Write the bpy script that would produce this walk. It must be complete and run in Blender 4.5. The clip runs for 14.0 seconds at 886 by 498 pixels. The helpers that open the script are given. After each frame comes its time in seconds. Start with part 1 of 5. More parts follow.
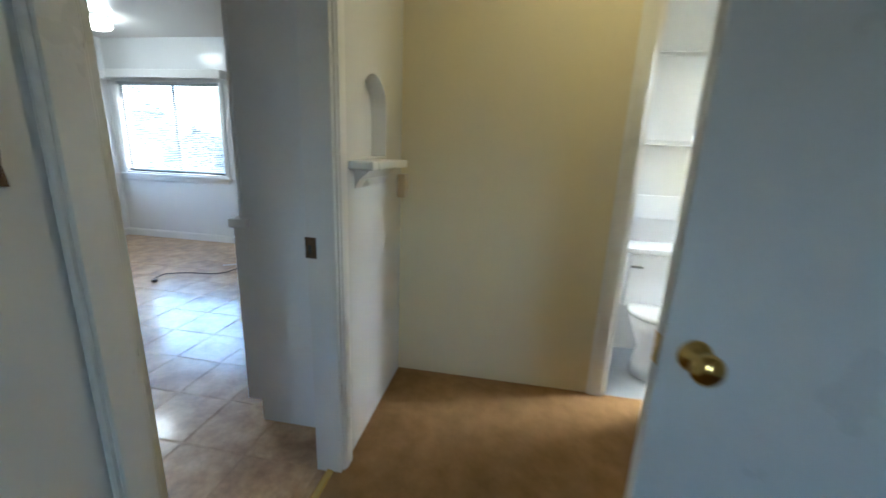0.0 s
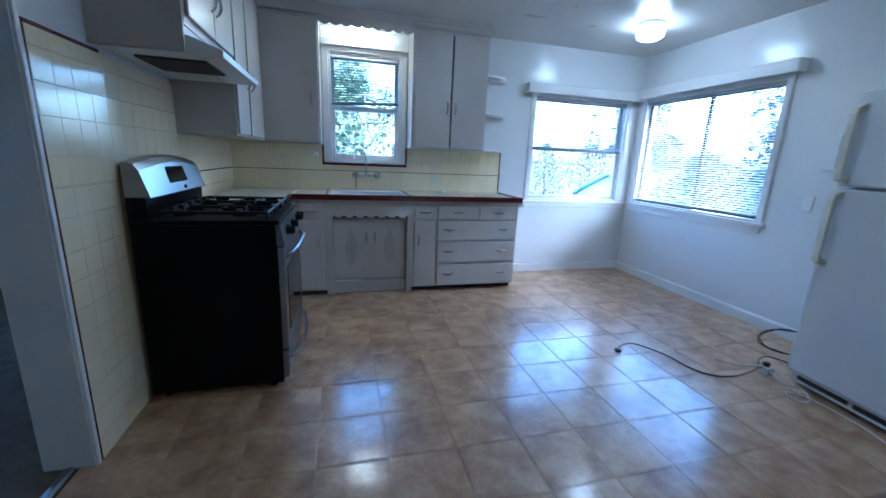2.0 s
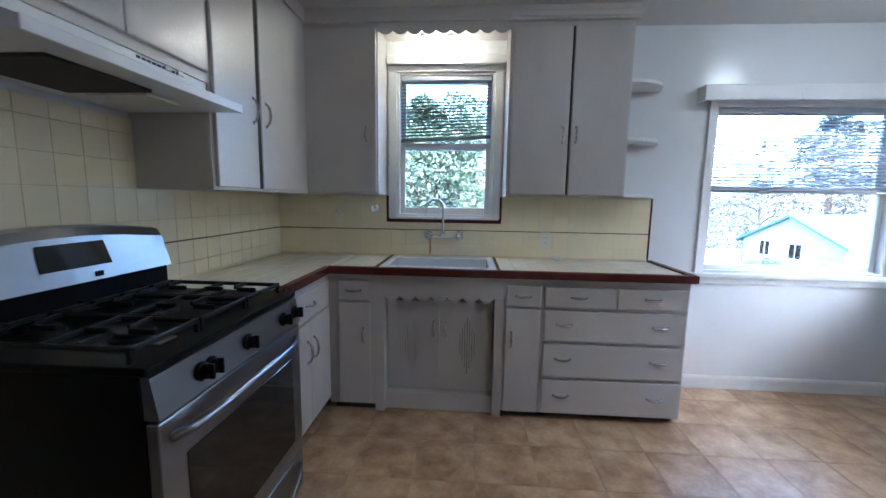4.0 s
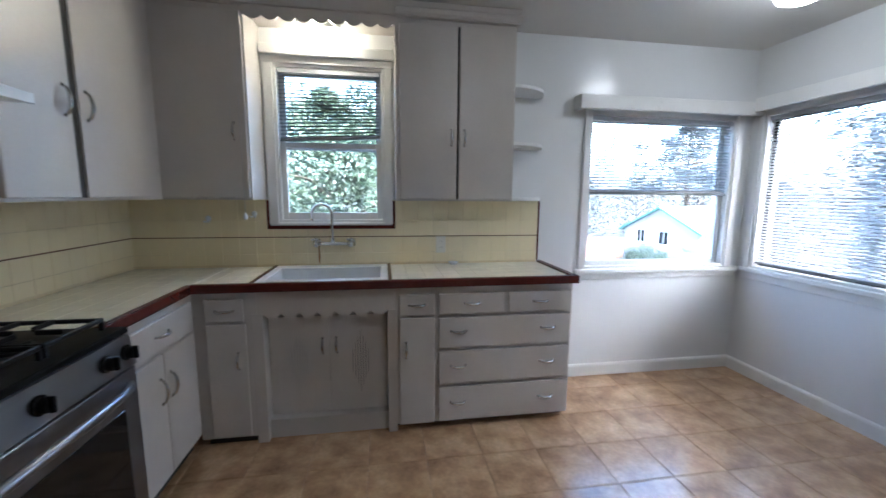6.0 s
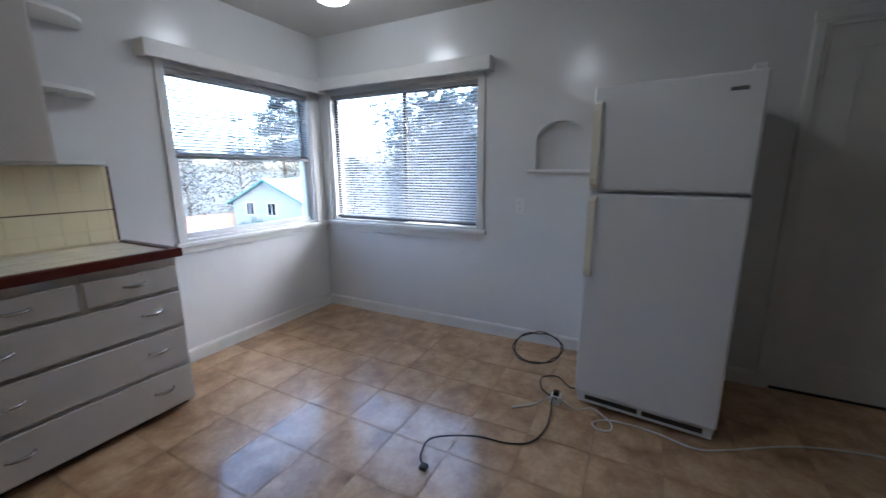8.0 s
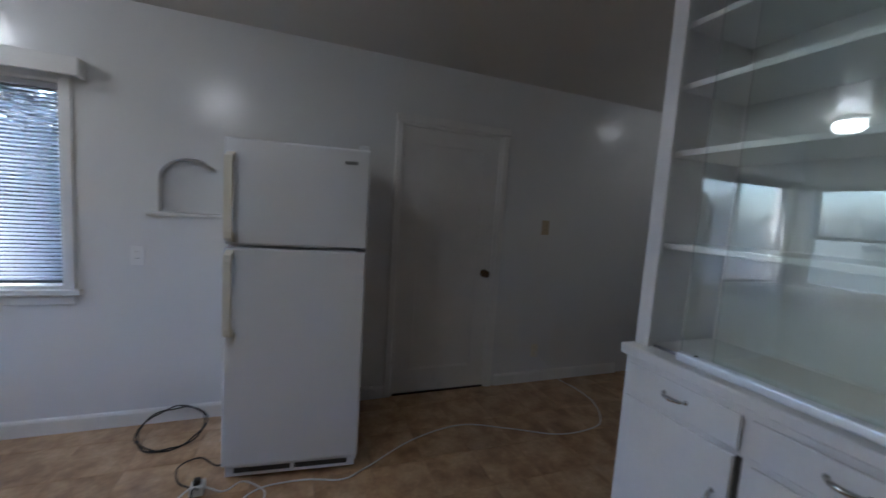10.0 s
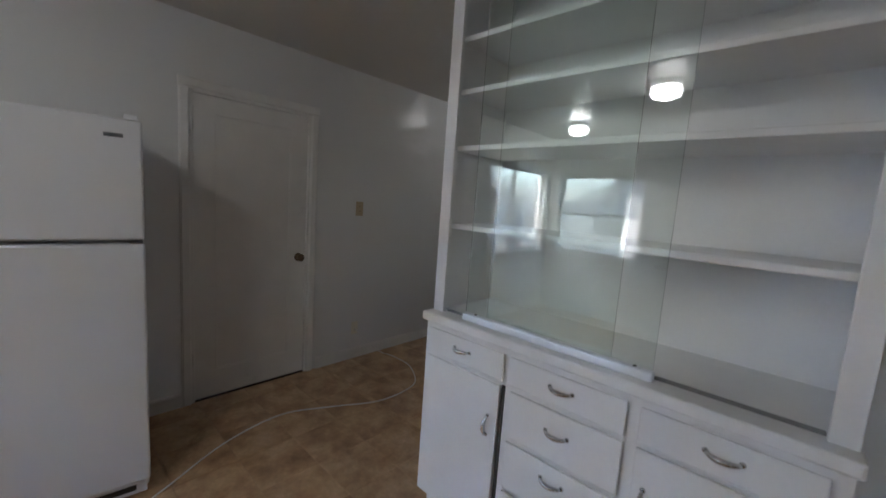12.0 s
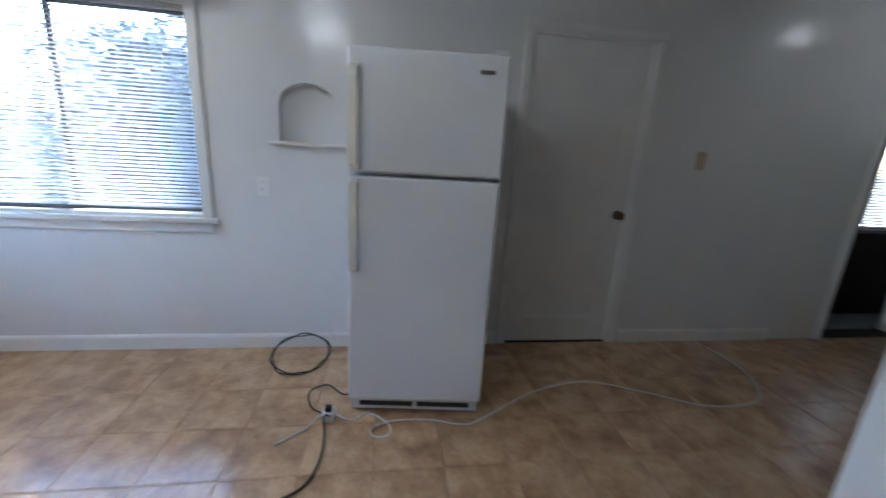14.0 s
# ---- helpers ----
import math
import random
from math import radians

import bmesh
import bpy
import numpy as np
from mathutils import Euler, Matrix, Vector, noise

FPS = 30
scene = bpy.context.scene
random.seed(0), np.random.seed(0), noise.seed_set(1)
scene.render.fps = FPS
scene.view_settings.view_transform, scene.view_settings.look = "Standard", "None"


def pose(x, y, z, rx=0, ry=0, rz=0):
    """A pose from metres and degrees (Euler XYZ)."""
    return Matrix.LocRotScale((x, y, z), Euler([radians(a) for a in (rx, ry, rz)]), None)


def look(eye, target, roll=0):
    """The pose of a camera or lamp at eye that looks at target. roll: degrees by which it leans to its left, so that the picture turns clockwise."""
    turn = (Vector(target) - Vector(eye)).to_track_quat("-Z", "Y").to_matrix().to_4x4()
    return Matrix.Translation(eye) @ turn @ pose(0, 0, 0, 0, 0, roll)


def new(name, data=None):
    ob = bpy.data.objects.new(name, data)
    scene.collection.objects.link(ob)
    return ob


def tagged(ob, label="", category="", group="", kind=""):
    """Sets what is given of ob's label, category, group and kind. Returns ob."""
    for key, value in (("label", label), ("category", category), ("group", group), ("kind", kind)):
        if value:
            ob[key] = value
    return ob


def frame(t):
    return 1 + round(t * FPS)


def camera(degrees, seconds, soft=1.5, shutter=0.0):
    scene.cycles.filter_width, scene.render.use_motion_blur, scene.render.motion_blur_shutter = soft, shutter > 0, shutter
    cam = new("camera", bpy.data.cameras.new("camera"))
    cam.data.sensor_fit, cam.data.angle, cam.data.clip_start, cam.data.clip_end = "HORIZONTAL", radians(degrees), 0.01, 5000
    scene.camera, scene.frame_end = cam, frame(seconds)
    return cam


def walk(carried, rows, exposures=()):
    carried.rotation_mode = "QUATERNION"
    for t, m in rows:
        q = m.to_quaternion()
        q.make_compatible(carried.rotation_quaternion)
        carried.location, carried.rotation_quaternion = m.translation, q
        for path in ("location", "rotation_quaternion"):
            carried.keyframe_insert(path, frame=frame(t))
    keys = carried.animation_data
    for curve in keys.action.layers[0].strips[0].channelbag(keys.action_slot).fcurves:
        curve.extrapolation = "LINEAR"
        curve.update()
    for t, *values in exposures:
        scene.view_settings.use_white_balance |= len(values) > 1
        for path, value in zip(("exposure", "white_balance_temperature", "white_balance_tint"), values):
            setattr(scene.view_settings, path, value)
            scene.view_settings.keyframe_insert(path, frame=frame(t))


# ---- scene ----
# seconds, eye x, y, z, yaw to the left of +y, pitch, roll
PATH = [
    (0, -0.087, -5.087, 1.267, -80.55, -14.11, 2.43),
    (0.5, 0.306, -4.937, 1.259, -64.52, -13.34, 2.89),
    (1, 0.584, -4.721, 1.249, -46.39, -13.28, 3.18),
    (1.5, 0.802, -4.412, 1.277, -25.65, -14.45, 3.33),
    (2, 0.933, -3.977, 1.251, -15.17, -13.22, 2.53),
    (2.5, 1.092, -3.626, 1.258, -8.66, -11.39, 1.90),
    (3, 1.157, -3.241, 1.300, -2.04, -9.68, 1.48),
    (3.2, 1.228, -3.103, 1.304, 1.50, -8.85, 1.34),
    (5.3, 1.415, -2.590, 1.345, 4.43, -6.81, 0.76),
    (5.5, 1.434, -2.601, 1.358, 0.92, -7.22, 0.79),
    (6, 1.501, -2.622, 1.366, -8.93, -7.85, 0.46),
    (6.5, 1.527, -2.622, 1.317, -20.52, -8.18, 1.30),
    (7, 1.519, -2.649, 1.311, -33.92, -9.35, -0.11),
    (7.5, 1.502, -2.680, 1.309, -49.77, -11.04, -0.38),
    (7.7, 1.494, -2.685, 1.301, -55.35, -11.46, -0.35),
    (9.8, 1.570, -2.823, 1.385, -104.27, -6.40, 2.72),
    (10, 1.560, -2.770, 1.415, -110.90, -5.59, 3.85),
    (10.5, 1.510, -2.757, 1.484, -124.56, -2.28, 5.37),
    (11, 1.479, -2.750, 1.535, -134.63, -0.89, 5.98),
    (11.5, 1.464, -2.773, 1.524, -136.73, -2.66, 4.96),
    (12, 1.474, -2.774, 1.448, -137.19, -7.03, 4.04),
    (12.5, 1.474, -2.771, 1.381, -136.43, -13.30, 3.70),
    (13, 1.479, -2.758, 1.323, -132.76, -18.09, 3.63),
    (13.5, 1.569, -2.729, 1.293, -118.74, -15.79, 3.54),
    (14, 1.875, -2.617, 1.310, -98.78, -14.48, 3.46),
]


def eye_pose(x, y, z, yaw, pitch, roll):
    a, b = radians(yaw), radians(pitch)
    way = Vector((-math.sin(a) * math.cos(b), math.cos(a) * math.cos(b), math.sin(b)))
    return look((x, y, z), Vector((x, y, z)) + way, roll)


cam = camera(98.0, 14.0, soft=1.5, shutter=0.3)
walk(cam, [(t, eye_pose(*row)) for t, *row in PATH],
     exposures=[(0, 5.2, 5350, -2), (0.5, 4.95, 4600, 3), (1.0, 4.85, 4350, 2), (2.0, 4.85, 4250, 1), (3.0, 4.75, 4650, 4), (5.5, 4.85, 5400, 7), (7.5, 4.2, 5550, 8), (10.0, 4.28, 5550, 10), (11.0, 4.6, 6350, 11), (12.5, 4.95, 5850, 10), (14.0, 5.0, 5450, 7)])

# ---- world and light ----
world = bpy.data.worlds.new("sky")
scene.world = world
world.use_nodes = True
sky = world.node_tree.nodes.new("ShaderNodeTexSky")
sky.sky_type, sky.sun_disc = "NISHITA", False
sky.sun_elevation, sky.sun_rotation = radians(48), radians(150)
sky.air_density, sky.dust_density = 1.0, 4.0
world.node_tree.nodes["Background"].inputs["Strength"].default_value = 0.15
world.node_tree.links.new(sky.outputs[0], world.node_tree.nodes["Background"].inputs["Color"])
sun_data = bpy.data.lights.new("sun", "SUN")
sun_data.energy, sun_data.angle, sun_data.color = 0.5, radians(14), (1.0, 0.95, 0.88)
sun = new("sun", sun_data)
sun.matrix_world = pose(0, 0, 20, 42, 0, -150 + 180)

# ---- materials ----


def node_mat(name):
    m = bpy.data.materials.new(name)
    m.use_nodes = True
    return m, m.node_tree.nodes, m.node_tree.links, m.node_tree.nodes["Principled BSDF"]


def ramp(nodes, stops):
    r = nodes.new("ShaderNodeValToRGB")
    while len(r.color_ramp.elements) < len(stops):
        r.color_ramp.elements.new(0.5)
    for e, (p, c) in zip(r.color_ramp.elements, stops):
        e.position, e.color = p, (*c, 1)
    return r


def coords(nodes, links, per_object=False):
    """Object coordinates, shifted by chance for each object where asked."""
    tc = nodes.new("ShaderNodeTexCoord")
    if not per_object:
        return tc.outputs["Object"]
    info, mul, add = nodes.new("ShaderNodeObjectInfo"), nodes.new("ShaderNodeMath"), nodes.new("ShaderNodeVectorMath")
    mul.operation, mul.inputs[1].default_value = "MULTIPLY", 37.0
    links.new(info.outputs["Random"], mul.inputs[0])
    links.new(tc.outputs["Object"], add.inputs[0])
    links.new(mul.outputs[0], add.inputs[1])
    return add.outputs[0]


def noise_tex(nodes, links, where, scale, detail=4.0, rough=0.55, distort=0.0):
    n = nodes.new("ShaderNodeTexNoise")
    n.inputs["Scale"].default_value, n.inputs["Detail"].default_value = scale, detail
    n.inputs["Roughness"].default_value, n.inputs["Distortion"].default_value = rough, distort
    links.new(where, n.inputs["Vector"])
    return n


def surface(name, col, rough=0.45, var=0.06, scale=3.0, fine=60.0, bump=0.08, metal=0.0, rvar=0.08, per_object=False, coat=0.0, stretch=None, spec=0.5):
    """A surface with broad and fine variation of colour, gloss and relief."""
    m, nodes, links, b = node_mat(name)
    where = coords(nodes, links, per_object)
    if stretch:
        mp = nodes.new("ShaderNodeMapping")
        mp.inputs["Scale"].default_value = stretch
        links.new(where, mp.inputs["Vector"])
        where = mp.outputs[0]
    broad, grain = noise_tex(nodes, links, where, scale, 5), noise_tex(nodes, links, where, fine, 3)
    lo, hi = [tuple(min(1, c * k) for c in col) for k in (1 - var, 1 + var)]
    r = ramp(nodes, [(0.3, lo), (0.7, hi)])
    links.new(broad.outputs["Fac"], r.inputs[0])
    mix = nodes.new("ShaderNodeMix")
    mix.data_type, mix.blend_type = "RGBA", "MULTIPLY"
    mix.inputs[0].default_value = 1.0
    g = ramp(nodes, [(0.25, (1 - var * 0.7,) * 3), (0.75, (1.0,) * 3)])
    links.new(grain.outputs["Fac"], g.inputs[0])
    links.new(r.outputs[0], mix.inputs[6])
    links.new(g.outputs[0], mix.inputs[7])
    links.new(mix.outputs[2], b.inputs["Base Color"])
    mr = nodes.new("ShaderNodeMapRange")
    mr.inputs["To Min"].default_value, mr.inputs["To Max"].default_value = max(0.02, rough - rvar), min(1, rough + rvar)
    links.new(broad.outputs["Fac"], mr.inputs["Value"])
    links.new(mr.outputs[0], b.inputs["Roughness"])
    b.inputs["Metallic"].default_value = metal
    b.inputs["Coat Weight"].default_value = coat
    b.inputs["Specular IOR Level"].default_value = spec
    if bump:
        bp = nodes.new("ShaderNodeBump")
        bp.inputs["Strength"].default_value, bp.inputs["Distance"].default_value = bump, 0.01
        links.new(grain.outputs["Fac"], bp.inputs["Height"])
        links.new(bp.outputs[0], b.inputs["Normal"])
    return m


def glowing(name, col, strength):
    m, nodes, links, b = node_mat(name)
    b.inputs["Base Color"].default_value = (*col, 1)
    b.inputs["Emission Color"].default_value = (*col, 1)
    b.inputs["Emission Strength"].default_value = strength
    return m


def glass_mat(name, tint=(1, 1, 1), rough=0.0, ior=1.45):
    m, nodes, links, b = node_mat(name)
    b.inputs["Base Color"].default_value = (*tint, 1)
    b.inputs["Transmission Weight"].default_value, b.inputs["Roughness"].default_value = 1.0, rough
    b.inputs["IOR"].default_value = ior
    return m


def floor_vinyl():
    m, nodes, links, b = node_mat("brown mottled vinyl tile")
    where = coords(nodes, links, True)
    big = noise_tex(nodes, links, where, 6.0, 5, 0.6, 0.15)
    fine = noise_tex(nodes, links, where, 45.0, 4)
    r = ramp(nodes, [(0.25, (0.28, 0.15, 0.07)), (0.42, (0.47, 0.285, 0.145)), (0.56, (0.62, 0.40, 0.22)), (0.75, (0.76, 0.53, 0.32))])
    links.new(big.outputs["Fac"], r.inputs[0])
    g = ramp(nodes, [(0.3, (0.82,) * 3), (0.7, (1.0,) * 3)])
    links.new(fine.outputs["Fac"], g.inputs[0])
    mix = nodes.new("ShaderNodeMix")
    mix.data_type, mix.blend_type = "RGBA", "MULTIPLY"
    mix.inputs[0].default_value = 1.0
    links.new(r.outputs[0], mix.inputs[6])
    links.new(g.outputs[0], mix.inputs[7])
    links.new(mix.outputs[2], b.inputs["Base Color"])
    mr = nodes.new("ShaderNodeMapRange")
    b.inputs["Coat Weight"].default_value, b.inputs["Coat Roughness"].default_value = 0.6, 0.13
    mr.inputs["To Min"].default_value, mr.inputs["To Max"].default_value = 0.26, 0.42
    links.new(big.outputs["Fac"], mr.inputs["Value"])
    links.new(mr.outputs[0], b.inputs["Roughness"])
    bp = nodes.new("ShaderNodeBump")
    bp.inputs["Strength"].default_value, bp.inputs["Distance"].default_value = 0.06, 0.01
    links.new(big.outputs["Fac"], bp.inputs["Height"])
    links.new(bp.outputs[0], b.inputs["Normal"])
    return m


WALL = surface("white semigloss wall paint", (0.755, 0.755, 0.75), 0.20, 0.03, 1.2, 90, 0.04, rvar=0.03)
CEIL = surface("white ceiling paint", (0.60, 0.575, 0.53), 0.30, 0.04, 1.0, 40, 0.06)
HALLPAINT = surface("pale yellow hall paint", (0.74, 0.66, 0.46), 0.5, 0.04, 1.2, 90, 0.05)
TRIM = surface("white gloss trim paint", (0.78, 0.77, 0.75), 0.30, 0.04, 4, 80, 0.06)
CAB = surface("off-white cabinet paint", (0.575, 0.53, 0.485), 0.34, 0.05, 3, 70, 0.06)
HUTCH = surface("white hutch paint", (0.80, 0.80, 0.80), 0.33, 0.04, 3, 70, 0.05)
FLOOR = floor_vinyl()
GROUT = surface("dark floor joint", (0.09, 0.058, 0.036), 0.9, spec=0.05)
CARPET = surface("beige cut pile carpet", (0.25, 0.19, 0.135), 0.95, 0.22, 9, 260, 0.9, spec=0.1)
# hall copy of the same carpet, with warm lamplight put into its colour
CARPETWARM = surface("beige carpet with warm lamplight tint", (0.36, 0.215, 0.095), 0.95, 0.2, 9, 260, 0.9, spec=0.1)
CREAM = surface("cream glazed wall tile", (0.84, 0.73, 0.48), 0.12, 0.03, 2, 20, 0.02, per_object=True, rvar=0.03)
CREAMGROUT = surface("cream grout", (0.72, 0.60, 0.37), 0.4)
COUNTERGROUT = surface("counter grout", (0.72, 0.66, 0.52), 0.4)
BULBDIM = glowing("dim lamp bowl", (1.0, 0.96, 0.90), 0.2)
COUNTER = surface("cream counter tile", (0.84, 0.79, 0.64), 0.2, 0.05, 6, 40, 0.03, per_object=True)
MAROON = surface("maroon glazed trim tile", (0.10, 0.018, 0.014), 0.22, 0.15, 8, 40, 0.03)
CHROME = surface("chrome", (0.75, 0.75, 0.76), 0.12, 0.02, 5, 50, 0.0, 1.0, 0.03)
PULL = surface("worn chrome pull", (0.62, 0.615, 0.61), 0.14, 0.1, 30, 90, 0.02, 1.0, 0.06)
RAIL = surface("bright aluminium rail", (0.84, 0.87, 0.92), 0.30, 0.03, 5, 60, 0.02, 0.3, 0.04)
STEEL = surface("brushed stainless steel", (0.31, 0.31, 0.32), 0.33, 0.05, 2, 120, 0.03, 1.0, 0.05, stretch=(1, 1, 12))
BRASS = surface("polished brass", (0.70, 0.46, 0.14), 0.18, 0.06, 8, 60, 0.02, 1.0)
BRONZE = surface("aged bronze", (0.13, 0.085, 0.05), 0.42, 0.3, 30, 140, 0.3, 0.8)
BLACK = surface("black enamel", (0.006, 0.006, 0.007), 0.34, 0.2, 4, 60, 0.02, spec=0.1)
IRON = surface("cast iron", (0.010, 0.010, 0.011), 0.5, 0.2, 20, 150, 0.2, spec=0.3)
BLACKGLASS = surface("black oven glass", (0.012, 0.011, 0.011), 0.06, 0.1, 4, 40, 0.0, rvar=0.02)
FRIDGE = surface("white textured appliance enamel", (0.74, 0.75, 0.77), 0.34, 0.02, 2, 350, 0.12)
CREAMPLASTIC = surface("yellowed white plastic", (0.75, 0.71, 0.60), 0.4, 0.06, 8, 60, 0.02)
WHITEPLASTIC = surface("white plastic", (0.78, 0.78, 0.77), 0.4, 0.03, 8, 60, 0.02)
RUBBER = surface("black rubber cord", (0.018, 0.017, 0.016), 0.5, 0.1)
ENAMEL = surface("white sink enamel", (0.80, 0.82, 0.84), 0.12, 0.03, 4, 30, 0.0)
PORCELAIN = surface("white porcelain", (0.80, 0.81, 0.82), 0.1, 0.02, 4, 30, 0.0)
ALU = surface("dark anodised window frame", (0.04, 0.04, 0.045), 0.5, 0.1, 5, 60, 0.03, 0.2)
SLAT = surface("pale grey blind slat", (0.44, 0.45, 0.47), 0.4, 0.04, 5, 40, 0.0)
SLATDARK = surface("grey blind bottom rail", (0.16, 0.17, 0.18), 0.45)
DARKWOOD = surface("dark stained wood", (0.035, 0.028, 0.024), 0.6, 0.2, 6, 60, 0.1, spec=0.2)
TAN = surface("tan plastic plate", (0.50, 0.40, 0.27), 0.4)
# near-black that stands for the shade in gaps, slots and toe spaces
SHADOWGAP = surface("dark shade of gaps, also grease filter", (0.05, 0.045, 0.04), 0.8)
BATHTILE = surface("grey bathroom floor", (0.33, 0.35, 0.38), 0.3, 0.08, 5, 50, 0.03)
GLASS = glass_mat("window glass", (0.80, 0.82, 0.84))
SHELFGLASS = glass_mat("cabinet glass", (0.90, 0.95, 0.93), ior=1.6)
BULB = glowing("lamp bowl", (1.0, 0.97, 0.93), 1.25)
TUBE = glowing("sink tube", (1.0, 0.88, 0.66), 5.0)
BULBWARM = glowing("warm lamp bowl", (1.0, 0.74, 0.34), 0.85)
HOUSEWHITE = surface("white stucco", (0.41, 0.405, 0.40), 0.85, 0.05, 2, 40, 0.2)
ROOFGREY = surface("weathered grey shingle", (0.30, 0.30, 0.29), 0.85, 0.15, 3, 20, 0.3)
ROOFGREEN = surface("faded green shingle", (0.10, 0.25, 0.22), 0.85, 0.15, 3, 20, 0.3)
GRASS = surface("dry grass and soil", (0.05, 0.05, 0.035), 0.95, 0.3, 0.4, 4, 0.4)
LEAF = surface("dark green leaves", (0.06, 0.095, 0.055), 0.6, 0.35, 0.9, 8, 0.1)
LEAFBLUE = surface("grey green needles", (0.078, 0.09, 0.092), 0.6, 0.3, 0.9, 8, 0.1)
BARK = surface("brown bark", (0.10, 0.07, 0.05), 0.9, 0.3, 5, 30, 0.5)
REDWOOD = surface("weathered redwood fence", (0.40, 0.20, 0.13), 0.85, 0.2, 3, 30, 0.3)
RUST = surface("rust stain", (0.42, 0.22, 0.08), 0.5, 0.3, 40, 200, 0.05)
CARBLUE = surface("blue car paint", (0.05, 0.11, 0.22), 0.2, 0.05)

# ---- building helpers ----


def add_box(bm, x0, x1, y0, y1, z0, z1, bevel=0.0, seg=2):
    x0, x1, y0, y1, z0, z1 = min(x0, x1), max(x0, x1), min(y0, y1), max(y0, y1), min(z0, z1), max(z0, z1)
    m = Matrix.LocRotScale(((x0 + x1) / 2, (y0 + y1) / 2, (z0 + z1) / 2), None, (x1 - x0, y1 - y0, z1 - z0))
    got = bmesh.ops.create_cube(bm, size=1, matrix=m)
    if bevel:
        edges = list({e for v in got["verts"] for e in v.link_edges})
        bmesh.ops.bevel(bm, geom=edges, offset=bevel, segments=seg, profile=0.5, affect="EDGES", clamp_overlap=True)
    return bm


def box(*a, **k):
    return add_box(bmesh.new(), *a, **k)


def add_cyl(bm, a, b, r0, r1=None, seg=20):
    a, b = Vector(a), Vector(b)
    turn = (b - a).to_track_quat("Z", "Y").to_matrix().to_4x4()
    bmesh.ops.create_cone(bm, cap_ends=True, segments=seg, radius1=r0, radius2=r0 if r1 is None else r1, depth=(b - a).length,
                          matrix=Matrix.Translation((a + b) / 2) @ turn)
    return bm


def cyl(*a, **k):
    return add_cyl(bmesh.new(), *a, **k)


def add_lathe(bm, profile, centre, axis="z", seg=28):
    """Turns a profile of (radius, height) about an axis through centre."""
    rings = []
    for r, h in profile:
        ring = []
        for i in range(seg):
            a = 2 * math.pi * i / seg
            u, v = r * math.cos(a), r * math.sin(a)
            p = {"z": (u, v, h), "x": (h, u, v), "y": (u, h, v), "-x": (-h, u, -v), "-y": (u, -h, -v), "-z": (u, -v, -h)}[axis]
            ring.append(bm.verts.new(Vector(centre) + Vector(p)))
        rings.append(ring)
    for a, b in zip(rings, rings[1:]):
        for i in range(seg):
            j = (i + 1) % seg
            bm.faces.new((a[i], a[j], b[j], b[i]))
    for ring in (rings[0], rings[-1]):
        bm.faces.new(ring)
    bmesh.ops.recalc_face_normals(bm, faces=bm.faces[:])
    return bm


def lathe(*a, **k):
    return add_lathe(bmesh.new(), *a, **k)


def smooth_line(points, steps=8):
    """A Catmull-Rom line through the points."""
    p = [Vector(q) for q in points]
    p = [2 * p[0] - p[1], *p, 2 * p[-1] - p[-2]]
    out = []
    for a, b, c, d in zip(p, p[1:], p[2:], p[3:]):
        for i in range(steps):
            t = i / steps
            out.append(0.5 * (2 * b + (c - a) * t + (2 * a - 5 * b + 4 * c - d) * t * t + (3 * b - a - 3 * c + d) * t ** 3))
    return [*out, p[-2]]


def add_tube(bm, line, radius, seg=8):
    line = [Vector(q) for q in line]
    radii = radius if isinstance(radius, (list, tuple)) else [radius] * len(line)
    rings, side = [], None
    for i, q in enumerate(line):
        way = (line[min(i + 1, len(line) - 1)] - line[max(i - 1, 0)]).normalized()
        if side is None:
            side = way.orthogonal().normalized()
        side = (side - way * side.dot(way)).normalized()
        up = way.cross(side)
        rings.append([bm.verts.new(q + radii[i] * (side * math.cos(2 * math.pi * k / seg) + up * math.sin(2 * math.pi * k / seg))) for k in range(seg)])
    for a, b in zip(rings, rings[1:]):
        for k in range(seg):
            j = (k + 1) % seg
            bm.faces.new((a[k], a[j], b[j], b[k]))
    bm.faces.new(rings[0])
    bm.faces.new(rings[-1])
    bmesh.ops.recalc_face_normals(bm, faces=bm.faces[:])
    return bm


def tube(*a, **k):
    return add_tube(bmesh.new(), *a, **k)


def add_prism(bm, outline, axis, lo, hi):
    """A flat outline pushed through from lo to hi along x, y or z. The outline lies in the other two axes, in their order."""
    def place(u, v, w):
        return {"x": (w, u, v), "y": (u, w, v), "z": (u, v, w)}[axis]
    a = [bm.verts.new(place(u, v, lo)) for u, v in outline]
    b = [bm.verts.new(place(u, v, hi)) for u, v in outline]
    n = len(a)
    bm.faces.new(a)
    bm.faces.new(b)
    for i in range(n):
        bm.faces.new((a[i], a[(i + 1) % n], b[(i + 1) % n], b[i]))
    bmesh.ops.recalc_face_normals(bm, faces=bm.faces[:])
    return bm


def prism(*a, **k):
    return add_prism(bmesh.new(), *a, **k)


# The floor plan below was drawn in its own units along x and y; these bring it to metres.
SURVEY, METRES = (0.955, -0.03, 0.949), (1.0, 0.0, 1.0)
units = [SURVEY]


def site(x, y, z=0.0):
    """A place of the floor plan in metres."""
    sx, ox, sy = units[0]
    return Vector((sx * x + ox, sy * y, z))


